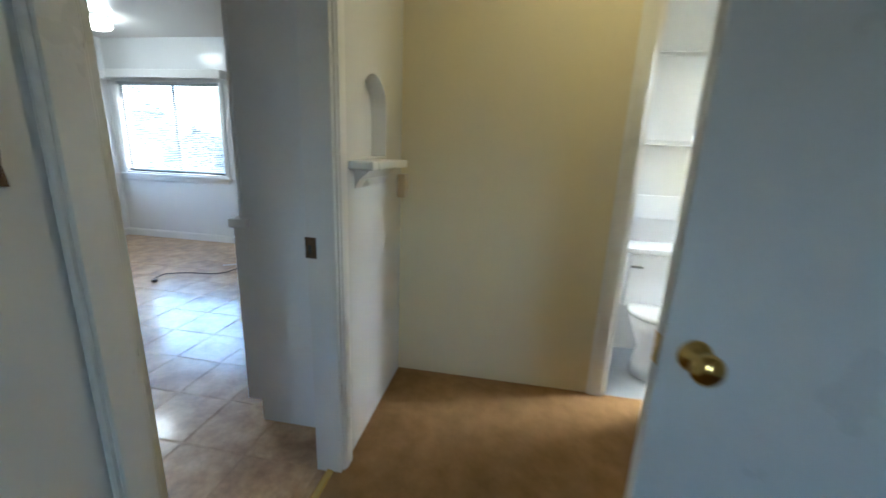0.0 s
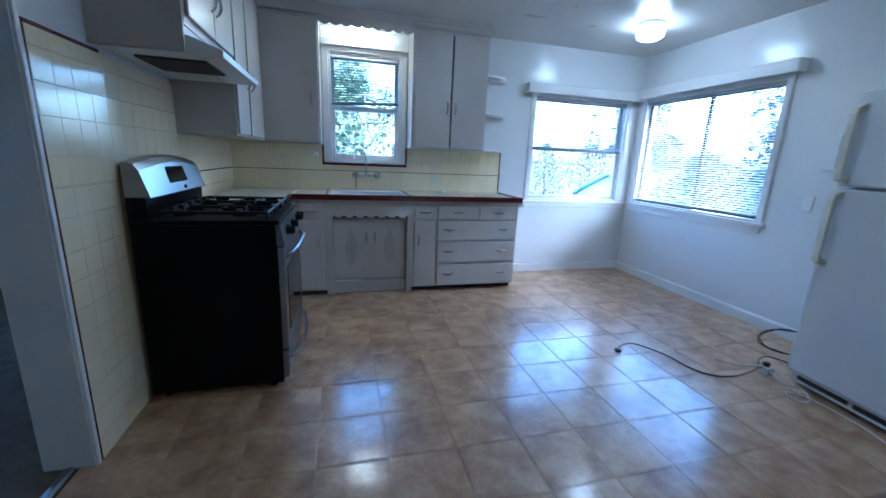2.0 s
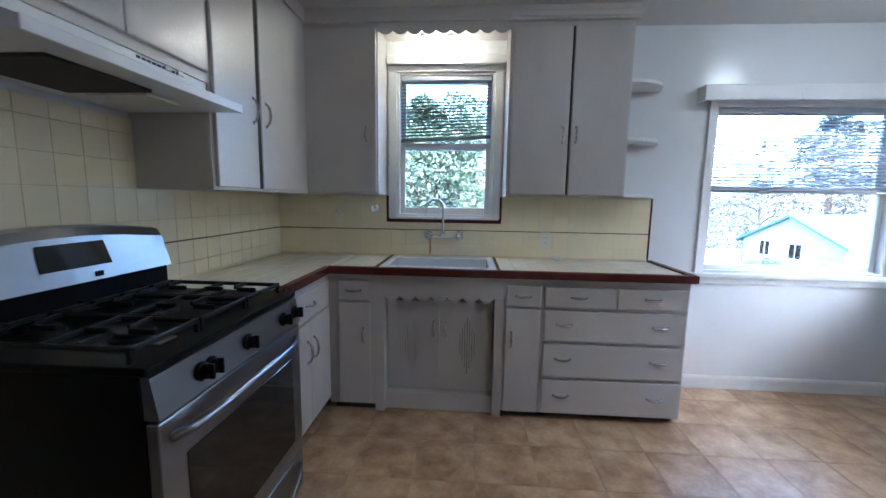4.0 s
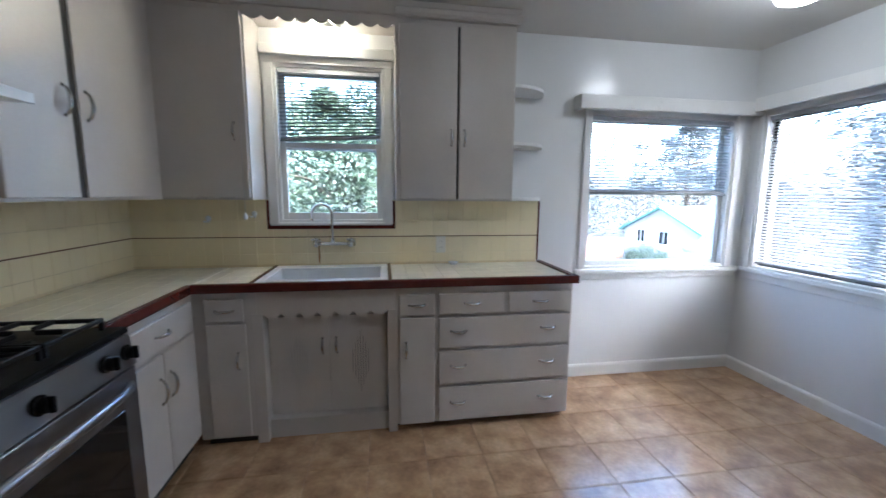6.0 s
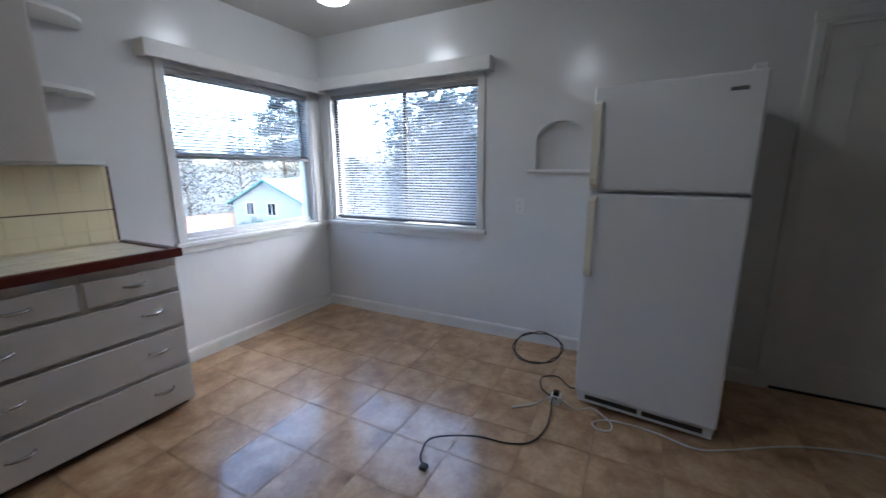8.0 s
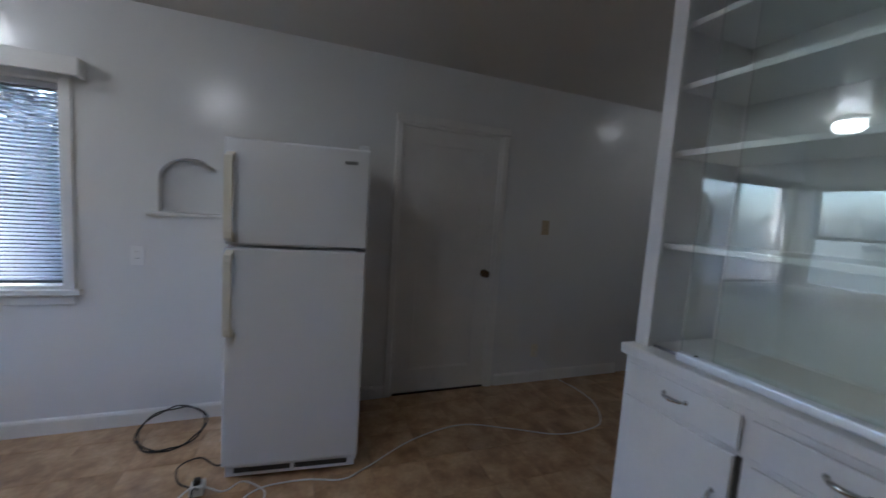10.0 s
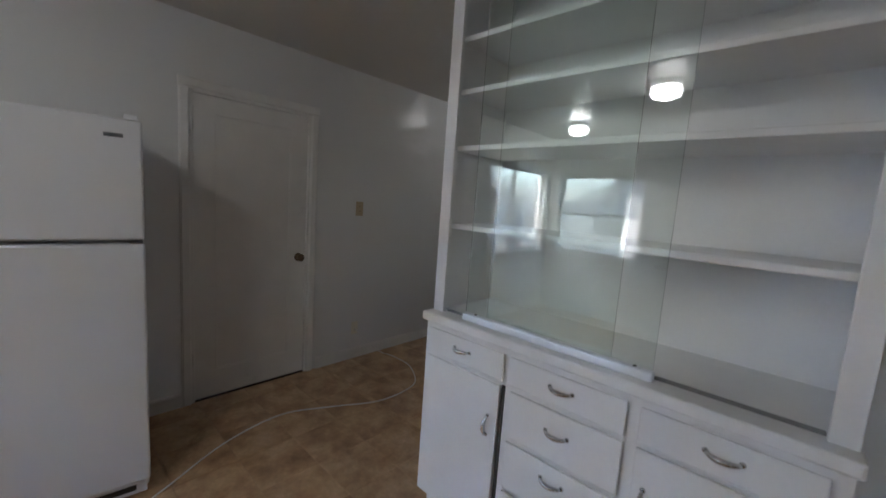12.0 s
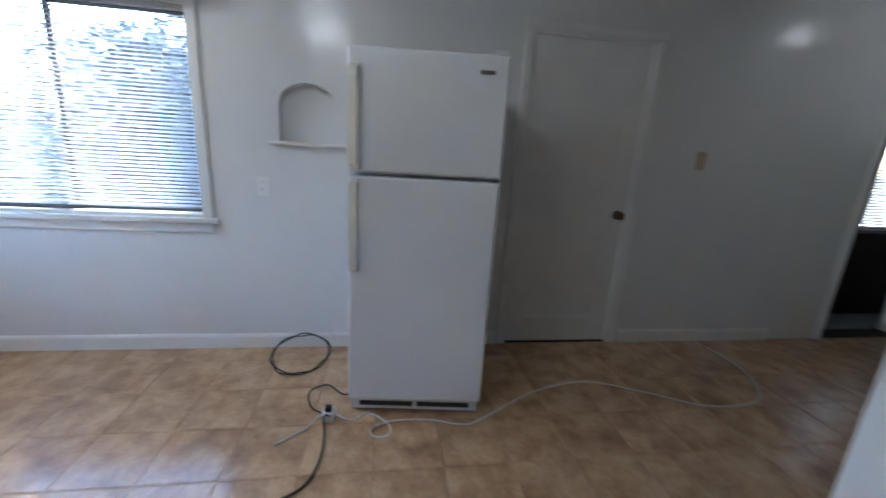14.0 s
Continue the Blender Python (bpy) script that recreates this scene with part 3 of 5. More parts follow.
def blind(name, axis, face, a0, a1, top, bottom, pitch, tilt, label, group, depth=0.025, tilt_end=0.0):
    """A venetian blind of thin slats with head rail, bottom rail and cords. tilt in degrees, tilt_end: how much lower one end hangs."""
    mid = (a0 + a1) / 2
    t = thing(name, (mid, face, bottom) if axis == "y" else (face, mid, bottom), label, "blind", group)
    L = ((a1 - a0) - 0.012) * (units[0][0] if axis == "y" else units[0][2])

    def slat_mesh():
        bm = bmesh.new()
        n = 4
        rows = []
        for k in range(n + 1):
            u = (k / n - 0.5) * depth
            z = 0.0022 * (1 - (2 * k / n - 1) ** 2)
            c, s = math.cos(radians(tilt)), math.sin(radians(tilt))
            p, q = u * c - z * s, u * s + z * c
            rows.append([bm.verts.new((e * L / 2, p, q) if axis == "y" else (p, e * L / 2, q)) for e in (-1, 1)])
        for a, b in zip(rows, rows[1:]):
            bm.faces.new((a[0], a[1], b[1], b[0]))
        bmesh.ops.solidify(bm, geom=bm.faces[:], thickness=0.0006)
        bmesh.ops.recalc_face_normals(bm, faces=bm.faces[:])
        return mesh_of("slat", bm, SLAT, True, placed=False)
    data = slat_mesh()
    z = top - 0.04
    span = z - bottom
    while z > bottom + 0.02:
        ob = new("slat", data)
        low = tilt_end * (top - z) / span if span else 0
        at = site(mid, face, z) if axis == "y" else site(face, mid, z)
        ob.parent = t
        ob.matrix_parent_inverse = Matrix.Translation(-t.location)
        turn = Euler((0, -math.atan2(low, L), 0)) if axis == "y" else Euler((math.atan2(low, L), 0, 0))
        ob.matrix_basis = Matrix.LocRotScale(at, turn, None)
        z -= pitch
    for nm, z0, z1, mt in (("head_rail", top - 0.03, top, SLAT), ("bottom_rail", bottom, bottom + 0.018, SLATDARK)):
        bm = box(a0 + 0.004, a1 - 0.004, face - 0.014, face + 0.014, z0, z1, bevel=0.003) if axis == "y" else box(face - 0.014, face + 0.014, a0 + 0.004, a1 - 0.004, z0, z1, bevel=0.003)
        if nm == "bottom_rail" and tilt_end:
            for v in bm.verts:
                u = (v.co.x if axis == "y" else v.co.y)
                v.co.z += tilt_end * (u - mid) / L
        part(nm, bm, mt, t)
    for f in (0.15, 0.85):
        u = a0 + (a1 - a0) * f
        q = ((u, face - 0.014) if axis == "y" else (face - 0.014, u))
        part("cord", cyl((*q, bottom + 0.01), (*q, top - 0.01), 0.0011, seg=6), SLAT, t)
    return t


def sash_frame(t, axis, f0, f1, a0, a1, z0, z1, w=0.035, material=None, name="sash", bottom=None, glass=True):
    material = material or TRIM
    bw = bottom or w
    fr = None
    bm = bmesh.new()
    for u0, u1, v0, v1 in ((a0, a0 + w, z0, z1), (a1 - w, a1, z0, z1), (a0 + w, a1 - w, z0, z0 + bw), (a0 + w, a1 - w, z1 - w, z1)):
        if axis == "y":
            add_box(bm, u0, u1, f0, f1, v0, v1, bevel=0.003, seg=1)
        else:
            add_box(bm, f0, f1, u0, u1, v0, v1, bevel=0.003, seg=1)
    fr = part(name, bm, material, t)
    if glass:
        m = (f0 + f1) / 2
        g = (a0 + w - 0.002, a1 - w + 0.002, m - 0.002, m + 0.002, z0 + bw - 0.002, z1 - w + 0.002)
        bm = box(*g) if axis == "y" else box(g[2], g[3], g[0], g[1], g[4], g[5])
        ob = new("pane", mesh_of("pane", bm, GLASS))
        ob.parent = fr
        ob.visible_shadow = False


def lining(t, axis, lo, hi, hole, thick=0.02):
    a0, a1, z0, z1 = hole
    for b in ((a0, a0 + thick, z0, z1), (a1 - thick, a1, z0, z1), (a0 + thick, a1 - thick, z1 - thick, z1), (a0 + thick, a1 - thick, z0, z0 + thick)):
        part("frame", box(*b[:2], lo, hi, *b[2:], bevel=0.002, seg=1) if axis == "y" else box(lo, hi, *b[:2], *b[2:], bevel=0.002, seg=1), TRIM, t)


# window over the sink
w1 = thing("window_1", (1.28, 0, 1.185), "white wooden double-hung window over the sink", "window", kind="structure")
lining(w1, "y", -0.004, 0.152, SINK_WIN)
sash_frame(w1, "y", 0.075, 0.105, 0.935, 1.60, 1.655, 2.145, 0.035)
sash_frame(w1, "y", 0.035, 0.065, 0.935, 1.60, 1.205, 1.70, 0.035, bottom=0.045)
for a in ((0.855, 0.915), (1.62, 1.675)):
    part("side_casing", box(*a, -0.018, -0.0005, 1.175, 2.185, bevel=0.004), TRIM, w1)
part("head_casing", box(0.848, 1.685, -0.022, -0.0005, 2.165, 2.205, bevel=0.003), TRIM, w1)
part("head_cap", box(0.848, 1.687, -0.055, -0.0005, 2.205, 2.265, bevel=0.006), TRIM, w1)
part("stool", box(0.915, 1.62, -0.03, 0.03, 1.170, 1.187, bevel=0.004), TRIM, w1)
for b in ((0.838, 0.861, 1.145, 1.33), (1.667, 1.69, 1.145, 1.33), (0.838, 1.69, 1.145, 1.168)):
    part("tile_border", box(b[0], b[1], -0.016, -0.0005, b[2], b[3], bevel=0.004), MAROON, w1, "maroon border tiles")
sink_blind = blind("window_blind", "y", 0.015, 0.937, 1.598, 2.143, 1.715, 0.0215, 30, "white venetian blind, half raised and hanging askew", "venetian blinds", tilt_end=0.03)

part("pull_cord", cyl((0.80, -0.3043, 1.26), (0.80, -0.3043, 1.90), 0.0014, seg=6), SLAT, sink_blind)
part("pull", lathe([(0.001, -0.022), (0.010, -0.018), (0.013, -0.006), (0.009, 0.008), (0.003, 0.018), (0.001, 0.02)], (0.80, -0.3043, 1.245)), PORCELAIN, sink_blind, "small white round pull", smooth=True)

# corner windows of the eating nook
w2 = thing("window_2", (3.76, 0, 0.835), "white corner window with an upper and a lower sash", "window", kind="structure")
lining(w2, "y", -0.004, 0.152, CORNER_N)
sash_frame(w2, "y", 0.085, 0.115, 3.15, 4.35, 1.39, 1.94, 0.035)
sash_frame(w2, "y", 0.045, 0.075, 3.15, 4.35, 0.855, 1.43, 0.035)
part("side_casing", box(3.085, 3.13, -0.018, -0.0005, 0.835, 1.98, bevel=0.004), TRIM, w2)
part("side_casing", box(4.37, 4.43, -0.018, -0.0005, 0.835, 1.98, bevel=0.004), TRIM, w2)
part("sill", box(3.06, 4.50, -0.04, 0.02, 0.805, 0.837, bevel=0.006), TRIM, w2)
part("apron", box(3.09, 4.48, -0.016, -0.0005, 0.76, 0.805, bevel=0.004), TRIM, w2)
blind("window_blind", "y", 0.02, 3.155, 4.345, 1.935, 1.385, 0.0215, 28, "white venetian blind, half raised", "venetian blinds")

w3 = thing("window_3", (EAST, -0.87, 0.84), "sliding corner window with a dark metal frame", "window", kind="structure")
lining(w3, "x", EAST - 0.004, EAST + 0.152, CORNER_E)
sash_frame(w3, "x", EAST + 0.055, EAST + 0.08, -0.945, -0.135, 0.86, 1.955, 0.032, ALU)
sash_frame(w3, "x", EAST + 0.085, EAST + 0.11, -1.64, -0.895, 0.86, 1.955, 0.032, ALU)
for a in ((-0.115, -0.07), (-1.705, -1.66)):
    part("side_casing", box(EAST - 0.018, EAST - 0.0005, *a, 0.84, 1.985, bevel=0.004), TRIM, w3)
part("sill", box(EAST - 0.04, EAST + 0.02, -1.735, -0.045, 0.81, 0.842, bevel=0.006), TRIM, w3)
part("apron", box(EAST - 0.016, EAST - 0.0005, -1.70, -0.05, 0.755, 0.81, bevel=0.004), TRIM, w3)
blind("window_blind", "x", EAST + 0.022, -1.637, -0.138, 1.955, 0.875, 0.0215, 28, "white venetian blind, lowered, slats half open", "venetian blinds")

cor = thing("window_cornice", (3.8, -0.05, 2.0), "white painted cornice box running round the corner windows", "cornice")
part("north_board", box(2.995, EAST - 0.001, -0.105, -0.0855, 1.96, 2.055, bevel=0.005), TRIM, cor)
part("north_top", box(2.995, EAST - 0.001, -0.0855, -0.0005, 2.037, 2.055, bevel=0.003), TRIM, cor)
part("north_end", box(2.995, 3.013, -0.0855, -0.0005, 1.96, 2.037, bevel=0.003), TRIM, cor)
part("east_board", box(EAST - 0.105, EAST - 0.0855, -1.775, -0.1055, 1.985, 2.08, bevel=0.005), TRIM, cor)
part("east_top", box(EAST - 0.0855, EAST - 0.0005, -1.775, -0.1055, 2.062, 2.08, bevel=0.003), TRIM, cor)
part("east_end", box(EAST - 0.0855, EAST - 0.0005, -1.775, -1.757, 1.985, 2.062, bevel=0.003), TRIM, cor)

# front-room windows
for k, hole in enumerate((LIV_A, LIV_B)):
    w = thing(f"window_{4 + k}", ((hole[0] + hole[1]) / 2, 0, 0.66), "white wooden double-hung front-room window", "window", kind="structure")
    lining(w, "y", -0.004, 0.152, hole)
    sash_frame(w, "y", 0.085, 0.115, hole[0] + 0.02, hole[1] - 0.02, 1.33, 1.91, 0.035)
    sash_frame(w, "y", 0.045, 0.075, hole[0] + 0.02, hole[1] - 0.02, 0.68, 1.37, 0.035)
    part("side_casing", box(hole[0] - 0.06, hole[0], -0.018, -0.0005, 0.66, 1.93, bevel=0.004), TRIM, w)
    part("side_casing", box(hole[1], hole[1] + 0.06, -0.018, -0.0005, 0.66, 1.93, bevel=0.004), TRIM, w)
    part("head_casing", box(hole[0] - 0.065, hole[1] + 0.065, -0.02, -0.0005, 1.93, 1.99, bevel=0.004), TRIM, w)
    part("sill", box(hole[0] - 0.065, hole[1] + 0.065, -0.04, 0.02, 0.63, 0.662, bevel=0.006), TRIM, w)
    blind("window_blind", "y", 0.02, hole[0] + 0.024, hole[1] - 0.024, 1.905, 1.44, 0.0215, 22, "white venetian blind, half raised, in the front room", "venetian blinds")
blind("porch_blind", "x", 4.98, -7.90, -7.20, 1.94, 0.80, 0.026, -52, "white venetian blind on the dark porch wall", "venetian blinds")

# ---- kitchen: base cabinets, counter, sink ----
FRONT = -0.548      # face of the north base cabinets
DT = 0.018          # thickness of doors and drawer fronts


def front_n(parent, name, x0, x1, z0, z1, y=FRONT, material=None):
    """A lipped door or drawer front on a face that looks south."""
    bm = box(x0, x1, y - DT - 0.004, y - 0.008, z0, z1, bevel=0.005, seg=3)
    add_box(bm, x0 + 0.012, x1 - 0.012, y - 0.009, y - 0.0005, z0 + 0.012, z1 - 0.012)
    return part(name, bm, material or CAB, parent)


def upright_handle(parent, x, y, z, length=0.09):
    return bow_handle(parent, (x, y, z), (0, 0, 1), (0, -1, 0), length)


def flat_handle(parent, x, y, z, length=0.09):
    return bow_handle(parent, (x, y, z), (1, 0, 0), (0, -1, 0), length)


u = thing("base_cabinet", (0.74, FRONT, 0), "narrow off-white base cabinet with one drawer and one door", "cabinet")
part("body", box(0.579, 0.905, FRONT, -0.02, 0.045, 0.868), CAB, u)
# recessed plinths are near-black, with the toe-space shade put into their colour
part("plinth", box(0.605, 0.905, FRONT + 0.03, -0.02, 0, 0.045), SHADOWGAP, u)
d = front_n(u, "drawer", 0.645, 0.842, 0.705, 0.825)
flat_handle(d, 0.745, FRONT - DT - 0.004, 0.765, 0.09)
d = front_n(u, "door", 0.645, 0.85, 0.06, 0.69)
upright_handle(d, 0.805, FRONT - DT - 0.004, 0.49)

u = thing("sink_cabinet", (1.25, FRONT, 0), "off-white sink cabinet with a scalloped apron and fluted doors", "cabinet")
part("body", box(0.906, 1.664, -0.445, -0.02, 0.10, 0.688), CAB, u)
# dark board set in to put shade under the scallops
part("inner_shadow_board", box(0.906, 1.664, -0.40, -0.39, 0.6885, 0.868), SHADOWGAP, u, "dark board for the shade behind the apron")
part("plinth", box(0.906, 1.664, -0.51, -0.02, 0, 0.095, bevel=0.004), CAB, u)
part("bottom_board", box(0.936, 1.624, -0.515, -0.4455, 0.0955, 0.112, bevel=0.003), CAB, u)
for a in ((0.875, 0.935), (1.625, 1.678)):
    part("side_post", box(*a, FRONT - 0.0015, -0.4455, 0.0, 0.738, bevel=0.002), CAB, u)
out = [(0.906, 0.868), (0.906, 0.71)]
for i in range(7):
    x0 = 0.935 + i * 0.0985
    for k in range(9):
        f = k / 8
        out.append((x0 + 0.0985 * f, 0.735 - 0.032 * math.sin(math.pi * f)))
out += [(1.664, 0.71), (1.664, 0.868)]
part("scalloped_apron", prism(out, "y", FRONT, FRONT + 0.02), CAB, u)
for x0, x1, hx, sgn in ((0.942, 1.2785, 1.24, 1), (1.2815, 1.618, 1.32, -1)):
    mid = (x0 + x1) / 2 - 0.01 * sgn
    slots = []
    for k in range(7):
        dx, h = (k - 3) * 0.0155, 0.235 - abs(k - 3) * 0.048
        slots.append((mid + dx - 0.0015, mid + dx + 0.0015, 0.42 - h * 0.85, 0.42 + h * 0.75))
    bm = wall_mesh("y", -0.466, -0.456, x0, x1, 0.118, 0.690, slots)
    d = part("fluted_door", bm, CAB, u, "door with a diamond of cut flutes")
    # backing is near-black: the shade of the cut flutes is in its colour
    part("flute_back", box(x0 + 0.001, x1 - 0.001, -0.4558, -0.4456, 0.119, 0.689), SHADOWGAP, d, "door backing, darkened for the shade in the flutes")
    upright_handle(d, hx, -0.466, 0.515)

u = thing("base_cabinet", (1.74, FRONT, 0), "narrow off-white base cabinet with one drawer and one door", "cabinet")
part("body", box(1.665, 1.911, FRONT, -0.02, 0.045, 0.868), CAB, u)
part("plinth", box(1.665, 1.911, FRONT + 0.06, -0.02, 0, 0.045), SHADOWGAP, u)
d = front_n(u, "drawer", 1.692, 1.90, 0.70, 0.82)
flat_handle(d, 1.795, FRONT - DT - 0.004, 0.762)
d = front_n(u, "door", 1.692, 1.90, 0.05, 0.685)
upright_handle(d, 1.73, FRONT - DT - 0.004, 0.50)

u = thing("drawer_cabinet", (2.32, FRONT, 0), "wide off-white base cabinet with five drawers", "cabinet")
part("body", box(1.912, 2.772, FRONT, -0.02, 0.045, 0.868), CAB, u)
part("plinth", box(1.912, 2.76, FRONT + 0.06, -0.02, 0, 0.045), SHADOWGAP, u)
for x0, x1 in ((1.925, 2.325), (2.352, 2.758)):
    d = front_n(u, "drawer", x0, x1, 0.70, 0.82)
    flat_handle(d, (x0 + x1) / 2, FRONT - DT - 0.004, 0.762)
for z0, z1 in ((0.50, 0.68), (0.283, 0.48), (0.052, 0.262)):
    d = front_n(u, "drawer", 1.925, 2.758, z0, z1)
    for hx in (2.045, 2.61):
        flat_handle(d, hx, FRONT - DT - 0.004, (z0 + z1) / 2 + 0.01)

u = thing("base_cabinet", (0.58, -0.88, 0), "white base cabinet beside the stove with a drawer and two doors", "cabinet")
part("body", box(0.02, 0.578, -1.26, -0.549, 0.09, 0.868), CAB, u)
part("plinth", box(0.02, 0.53, -1.26, -0.549, 0, 0.09), SHADOWGAP, u)
d = part("drawer", box(0.5785, 0.597, -1.18, -0.585, 0.685, 0.825, bevel=0.006, seg=3), CAB, u)
bow_handle(d, (0.597, -0.88, 0.757), (0, 1, 0), (1, 0, 0), 0.105)
for y0, y1, hy in ((-1.18, -0.884, -0.925), (-0.881, -0.585, -0.84)):
    d = part("door", box(0.5785, 0.597, y0, y1, 0.10, 0.668, bevel=0.006, seg=3), CAB, u)
    bow_handle(d, (0.597, hy, 0.51), (0, 0, 1), (1, 0, 0), 0.115)

ct = thing("countertop", (1.4, -0.3, 0.868), "L-shaped cream tiled countertop with maroon edge tiles", "countertop")
part("bed", box(0.0, 0.594, -1.262, -0.001, 0.8685, 0.896), COUNTERGROUT, ct)
part("bed", box(0.5945, 0.897, -0.594, -0.001, 0.8685, 0.896), COUNTERGROUT, ct)
part("bed", box(1.633, 2.765, -0.594, -0.001, 0.8685, 0.896), COUNTERGROUT, ct)
part("front_rail", box(0.897, 1.633, -0.594, -0.50, 0.8685, 0.896), COUNTERGROUT, ct)
part("rear_rail", box(0.897, 1.633, -0.075, -0.001, 0.8685, 0.896), COUNTERGROUT, ct)
for b in ((0.594, 0.612, -1.262, -0.612), (0.594, 2.783, -0.612, -0.594), (2.765, 2.783, -0.594, -0.001)):
    part("edge_trim", box(*b, 0.868, 0.914, bevel=0.006), MAROON, ct, "maroon glazed edge")
for b in ((0.575, 0.5935, -1.262, -0.5935), (0.594, 2.765, -0.5935, -0.575), (0.878, 0.897, -0.5745, -0.03), (1.633, 1.652, -0.5745, -0.03), (2.7465, 2.7645, -0.5745, -0.012)):
    part("edge_trim", box(*b, 0.8965, 0.9135, bevel=0.003), MAROON, ct, "maroon glazed edge")
sk = thing("sink", (1.265, -0.29, 0.72), "white enamelled cast-iron sink set in the counter", "sink")
bm = bmesh.new()
for b in ((0.8985, 1.6315, -0.574, -0.49), (0.8985, 1.6315, -0.13, -0.03), (0.8985, 0.945, -0.49, -0.13), (1.585, 1.6315, -0.49, -0.13)):
    add_box(bm, *b, 0.8965, 0.909, bevel=0.004)
part("rim", bm, ENAMEL, sk)
bm = bmesh.new()
add_box(bm, 0.94, 1.59, -0.495, -0.125, 0.72, 0.735)
for b in ((0.935, 0.946, -0.495, -0.125), (1.584, 1.595, -0.495, -0.125), (0.946, 1.584, -0.495, -0.488), (0.946, 1.584, -0.132, -0.125)):
    add_box(bm, *b, 0.735, 0.897)
part("basin", bm, ENAMEL, sk)
part("drain", lathe([(0.001, 0), (0.04, 0), (0.04, 0.004), (0.03, 0.005), (0.001, 0.003)], (1.26, -0.31, 0.735)), CHROME, sk, "chrome drain", smooth=True)

fa = thing("faucet", (1.265, -0.012, 1.05), "chrome wall-mounted bridge faucet with a gooseneck spout", "faucet")
part("bridge", tube([(1.155, -0.055, 1.052), (1.385, -0.055, 1.052)], 0.012, seg=12), CHROME, fa, smooth=True)
for x in (1.155, 1.385):
    part("wall_flange", lathe([(0.001, 0), (0.03, 0), (0.028, 0.008), (0.014, 0.012), (0.014, 0.05), (0.001, 0.05)], (x, -0.0125, 1.052), "-y"), CHROME, fa, smooth=True)
    part("tap_body", lathe([(0.001, -0.022), (0.016, -0.022), (0.020, -0.005), (0.017, 0.012), (0.010, 0.018), (0.001, 0.02)], (x, -0.058, 1.055)), CHROME, fa, smooth=True)
    bm = bmesh.new()
    for k in range(2):
        a = math.pi / 2 * k + 0.35
        add_tube(bm, [(x - 0.03 * math.cos(a), -0.066 - 0.03 * math.sin(a), 1.082), (x + 0.03 * math.cos(a), -0.066 + 0.03 * math.sin(a), 1.082)], 0.006, seg=8)
    add_cyl(bm, (x, -0.062, 1.07), (x, -0.062, 1.09), 0.009)
    part("cross_handle", bm, CHROME, fa, smooth=True)
neck = [(1.265, -0.055, 1.06), (1.265, -0.057, 1.16), (1.265, -0.06, 1.22)]
for k in range(9):
    a = math.pi * k / 8
    neck.append((1.205 + 0.06 * math.cos(a), -0.062 - 0.05 * k / 8, 1.245 + 0.062 * math.sin(a)))
neck.append((1.145, -0.115, 1.205))
part("spout", tube(smooth_line(neck, 4), 0.0095, seg=12), CHROME, fa, smooth=True)
part("spout_collar", lathe([(0.001, 0), (0.016, 0), (0.016, 0.02), (0.011, 0.03), (0.001, 0.03)], (1.265, -0.055, 1.06)), CHROME, fa, smooth=True)
part("rust_stain", prism([(1.161, 1.04), (1.174, 1.04), (1.172, 1.0), (1.176, 0.96), (1.171, 0.917), (1.164, 0.917), (1.160, 0.95), (1.163, 1.0)], "y", -0.0128, -0.0122), RUST, fa, "rust streak below the dripping tap")
wall_plate("wall_outlet", (2.015, -0.0125, 1.035), "y-", "cream duplex outlet on the tiled backsplash", "outlet", CREAMPLASTIC, toggle=False)
single("soap_holder", lathe([(0.001, 0), (0.02, 0), (0.022, 0.006), (0.034, 0.012), (0.036, 0.02), (0.030, 0.018), (0.001, 0.012)], (2.10, -0.06, 0.9005)), PORCELAIN, "small white soap dish on the counter", "soap dish", smooth=True)
for x, z in ((0.475, 1.215), (0.76, 1.245)):
    hk = thing("wall_hook", (x, -0.012, z), "white ceramic double hook on the backsplash", "hook", "hooks on the backsplash")
    part("plate", lathe([(0.001, 0), (0.018, 0), (0.015, 0.007), (0.001, 0.008)], (x, -0.0125, z), "-y"), PORCELAIN, hk, smooth=True)
    for s in (-1, 1):
        part("prong", tube(smooth_line([(x, -0.02, z - 0.005), (x + s * 0.010, -0.035, z - 0.022), (x + s * 0.018, -0.045, z - 0.014)], 5), 0.005, seg=8), PORCELAIN, hk, smooth=True)

# ---- kitchen: wall cabinets ----
UZ0, UZ1 = 1.335, 2.365
u = thing("wall_cabinet", (0.58, -0.3, UZ0), "off-white wall cabinet in the corner with one door", "cabinet")
part("body", box(0.002, 0.842, -0.285, -0.002, UZ0, UZ1), CAB, u)
d = part("door", box(0.335, 0.832, -0.303, -0.2855, UZ0 + 0.012, UZ1 - 0.03, bevel=0.005), CAB, u)
upright_handle(d, 0.765, -0.303, 1.71)
u = thing("wall_cabinet", (2.07, -0.3, UZ0), "off-white double-door wall cabinet, one door slightly ajar", "cabinet")
part("body", box(1.690, 2.447, -0.285, -0.002, UZ0, UZ1), CAB, u)
for x0, x1, hx in ((1.712, 2.070, 2.035), (2.084, 2.437, 2.118)):
    d = part("door", box(x0, x1, -0.303, -0.2855, UZ0 + 0.012, UZ1 - 0.03, bevel=0.005), CAB, u)
    upright_handle(d, hx, -0.303, 1.71)
# dark strip between the doors in place of the shade in their gap
part("door_gap", box(2.071, 2.083, -0.292, -0.2852, UZ0 + 0.012, UZ1 - 0.03), SHADOWGAP, u)
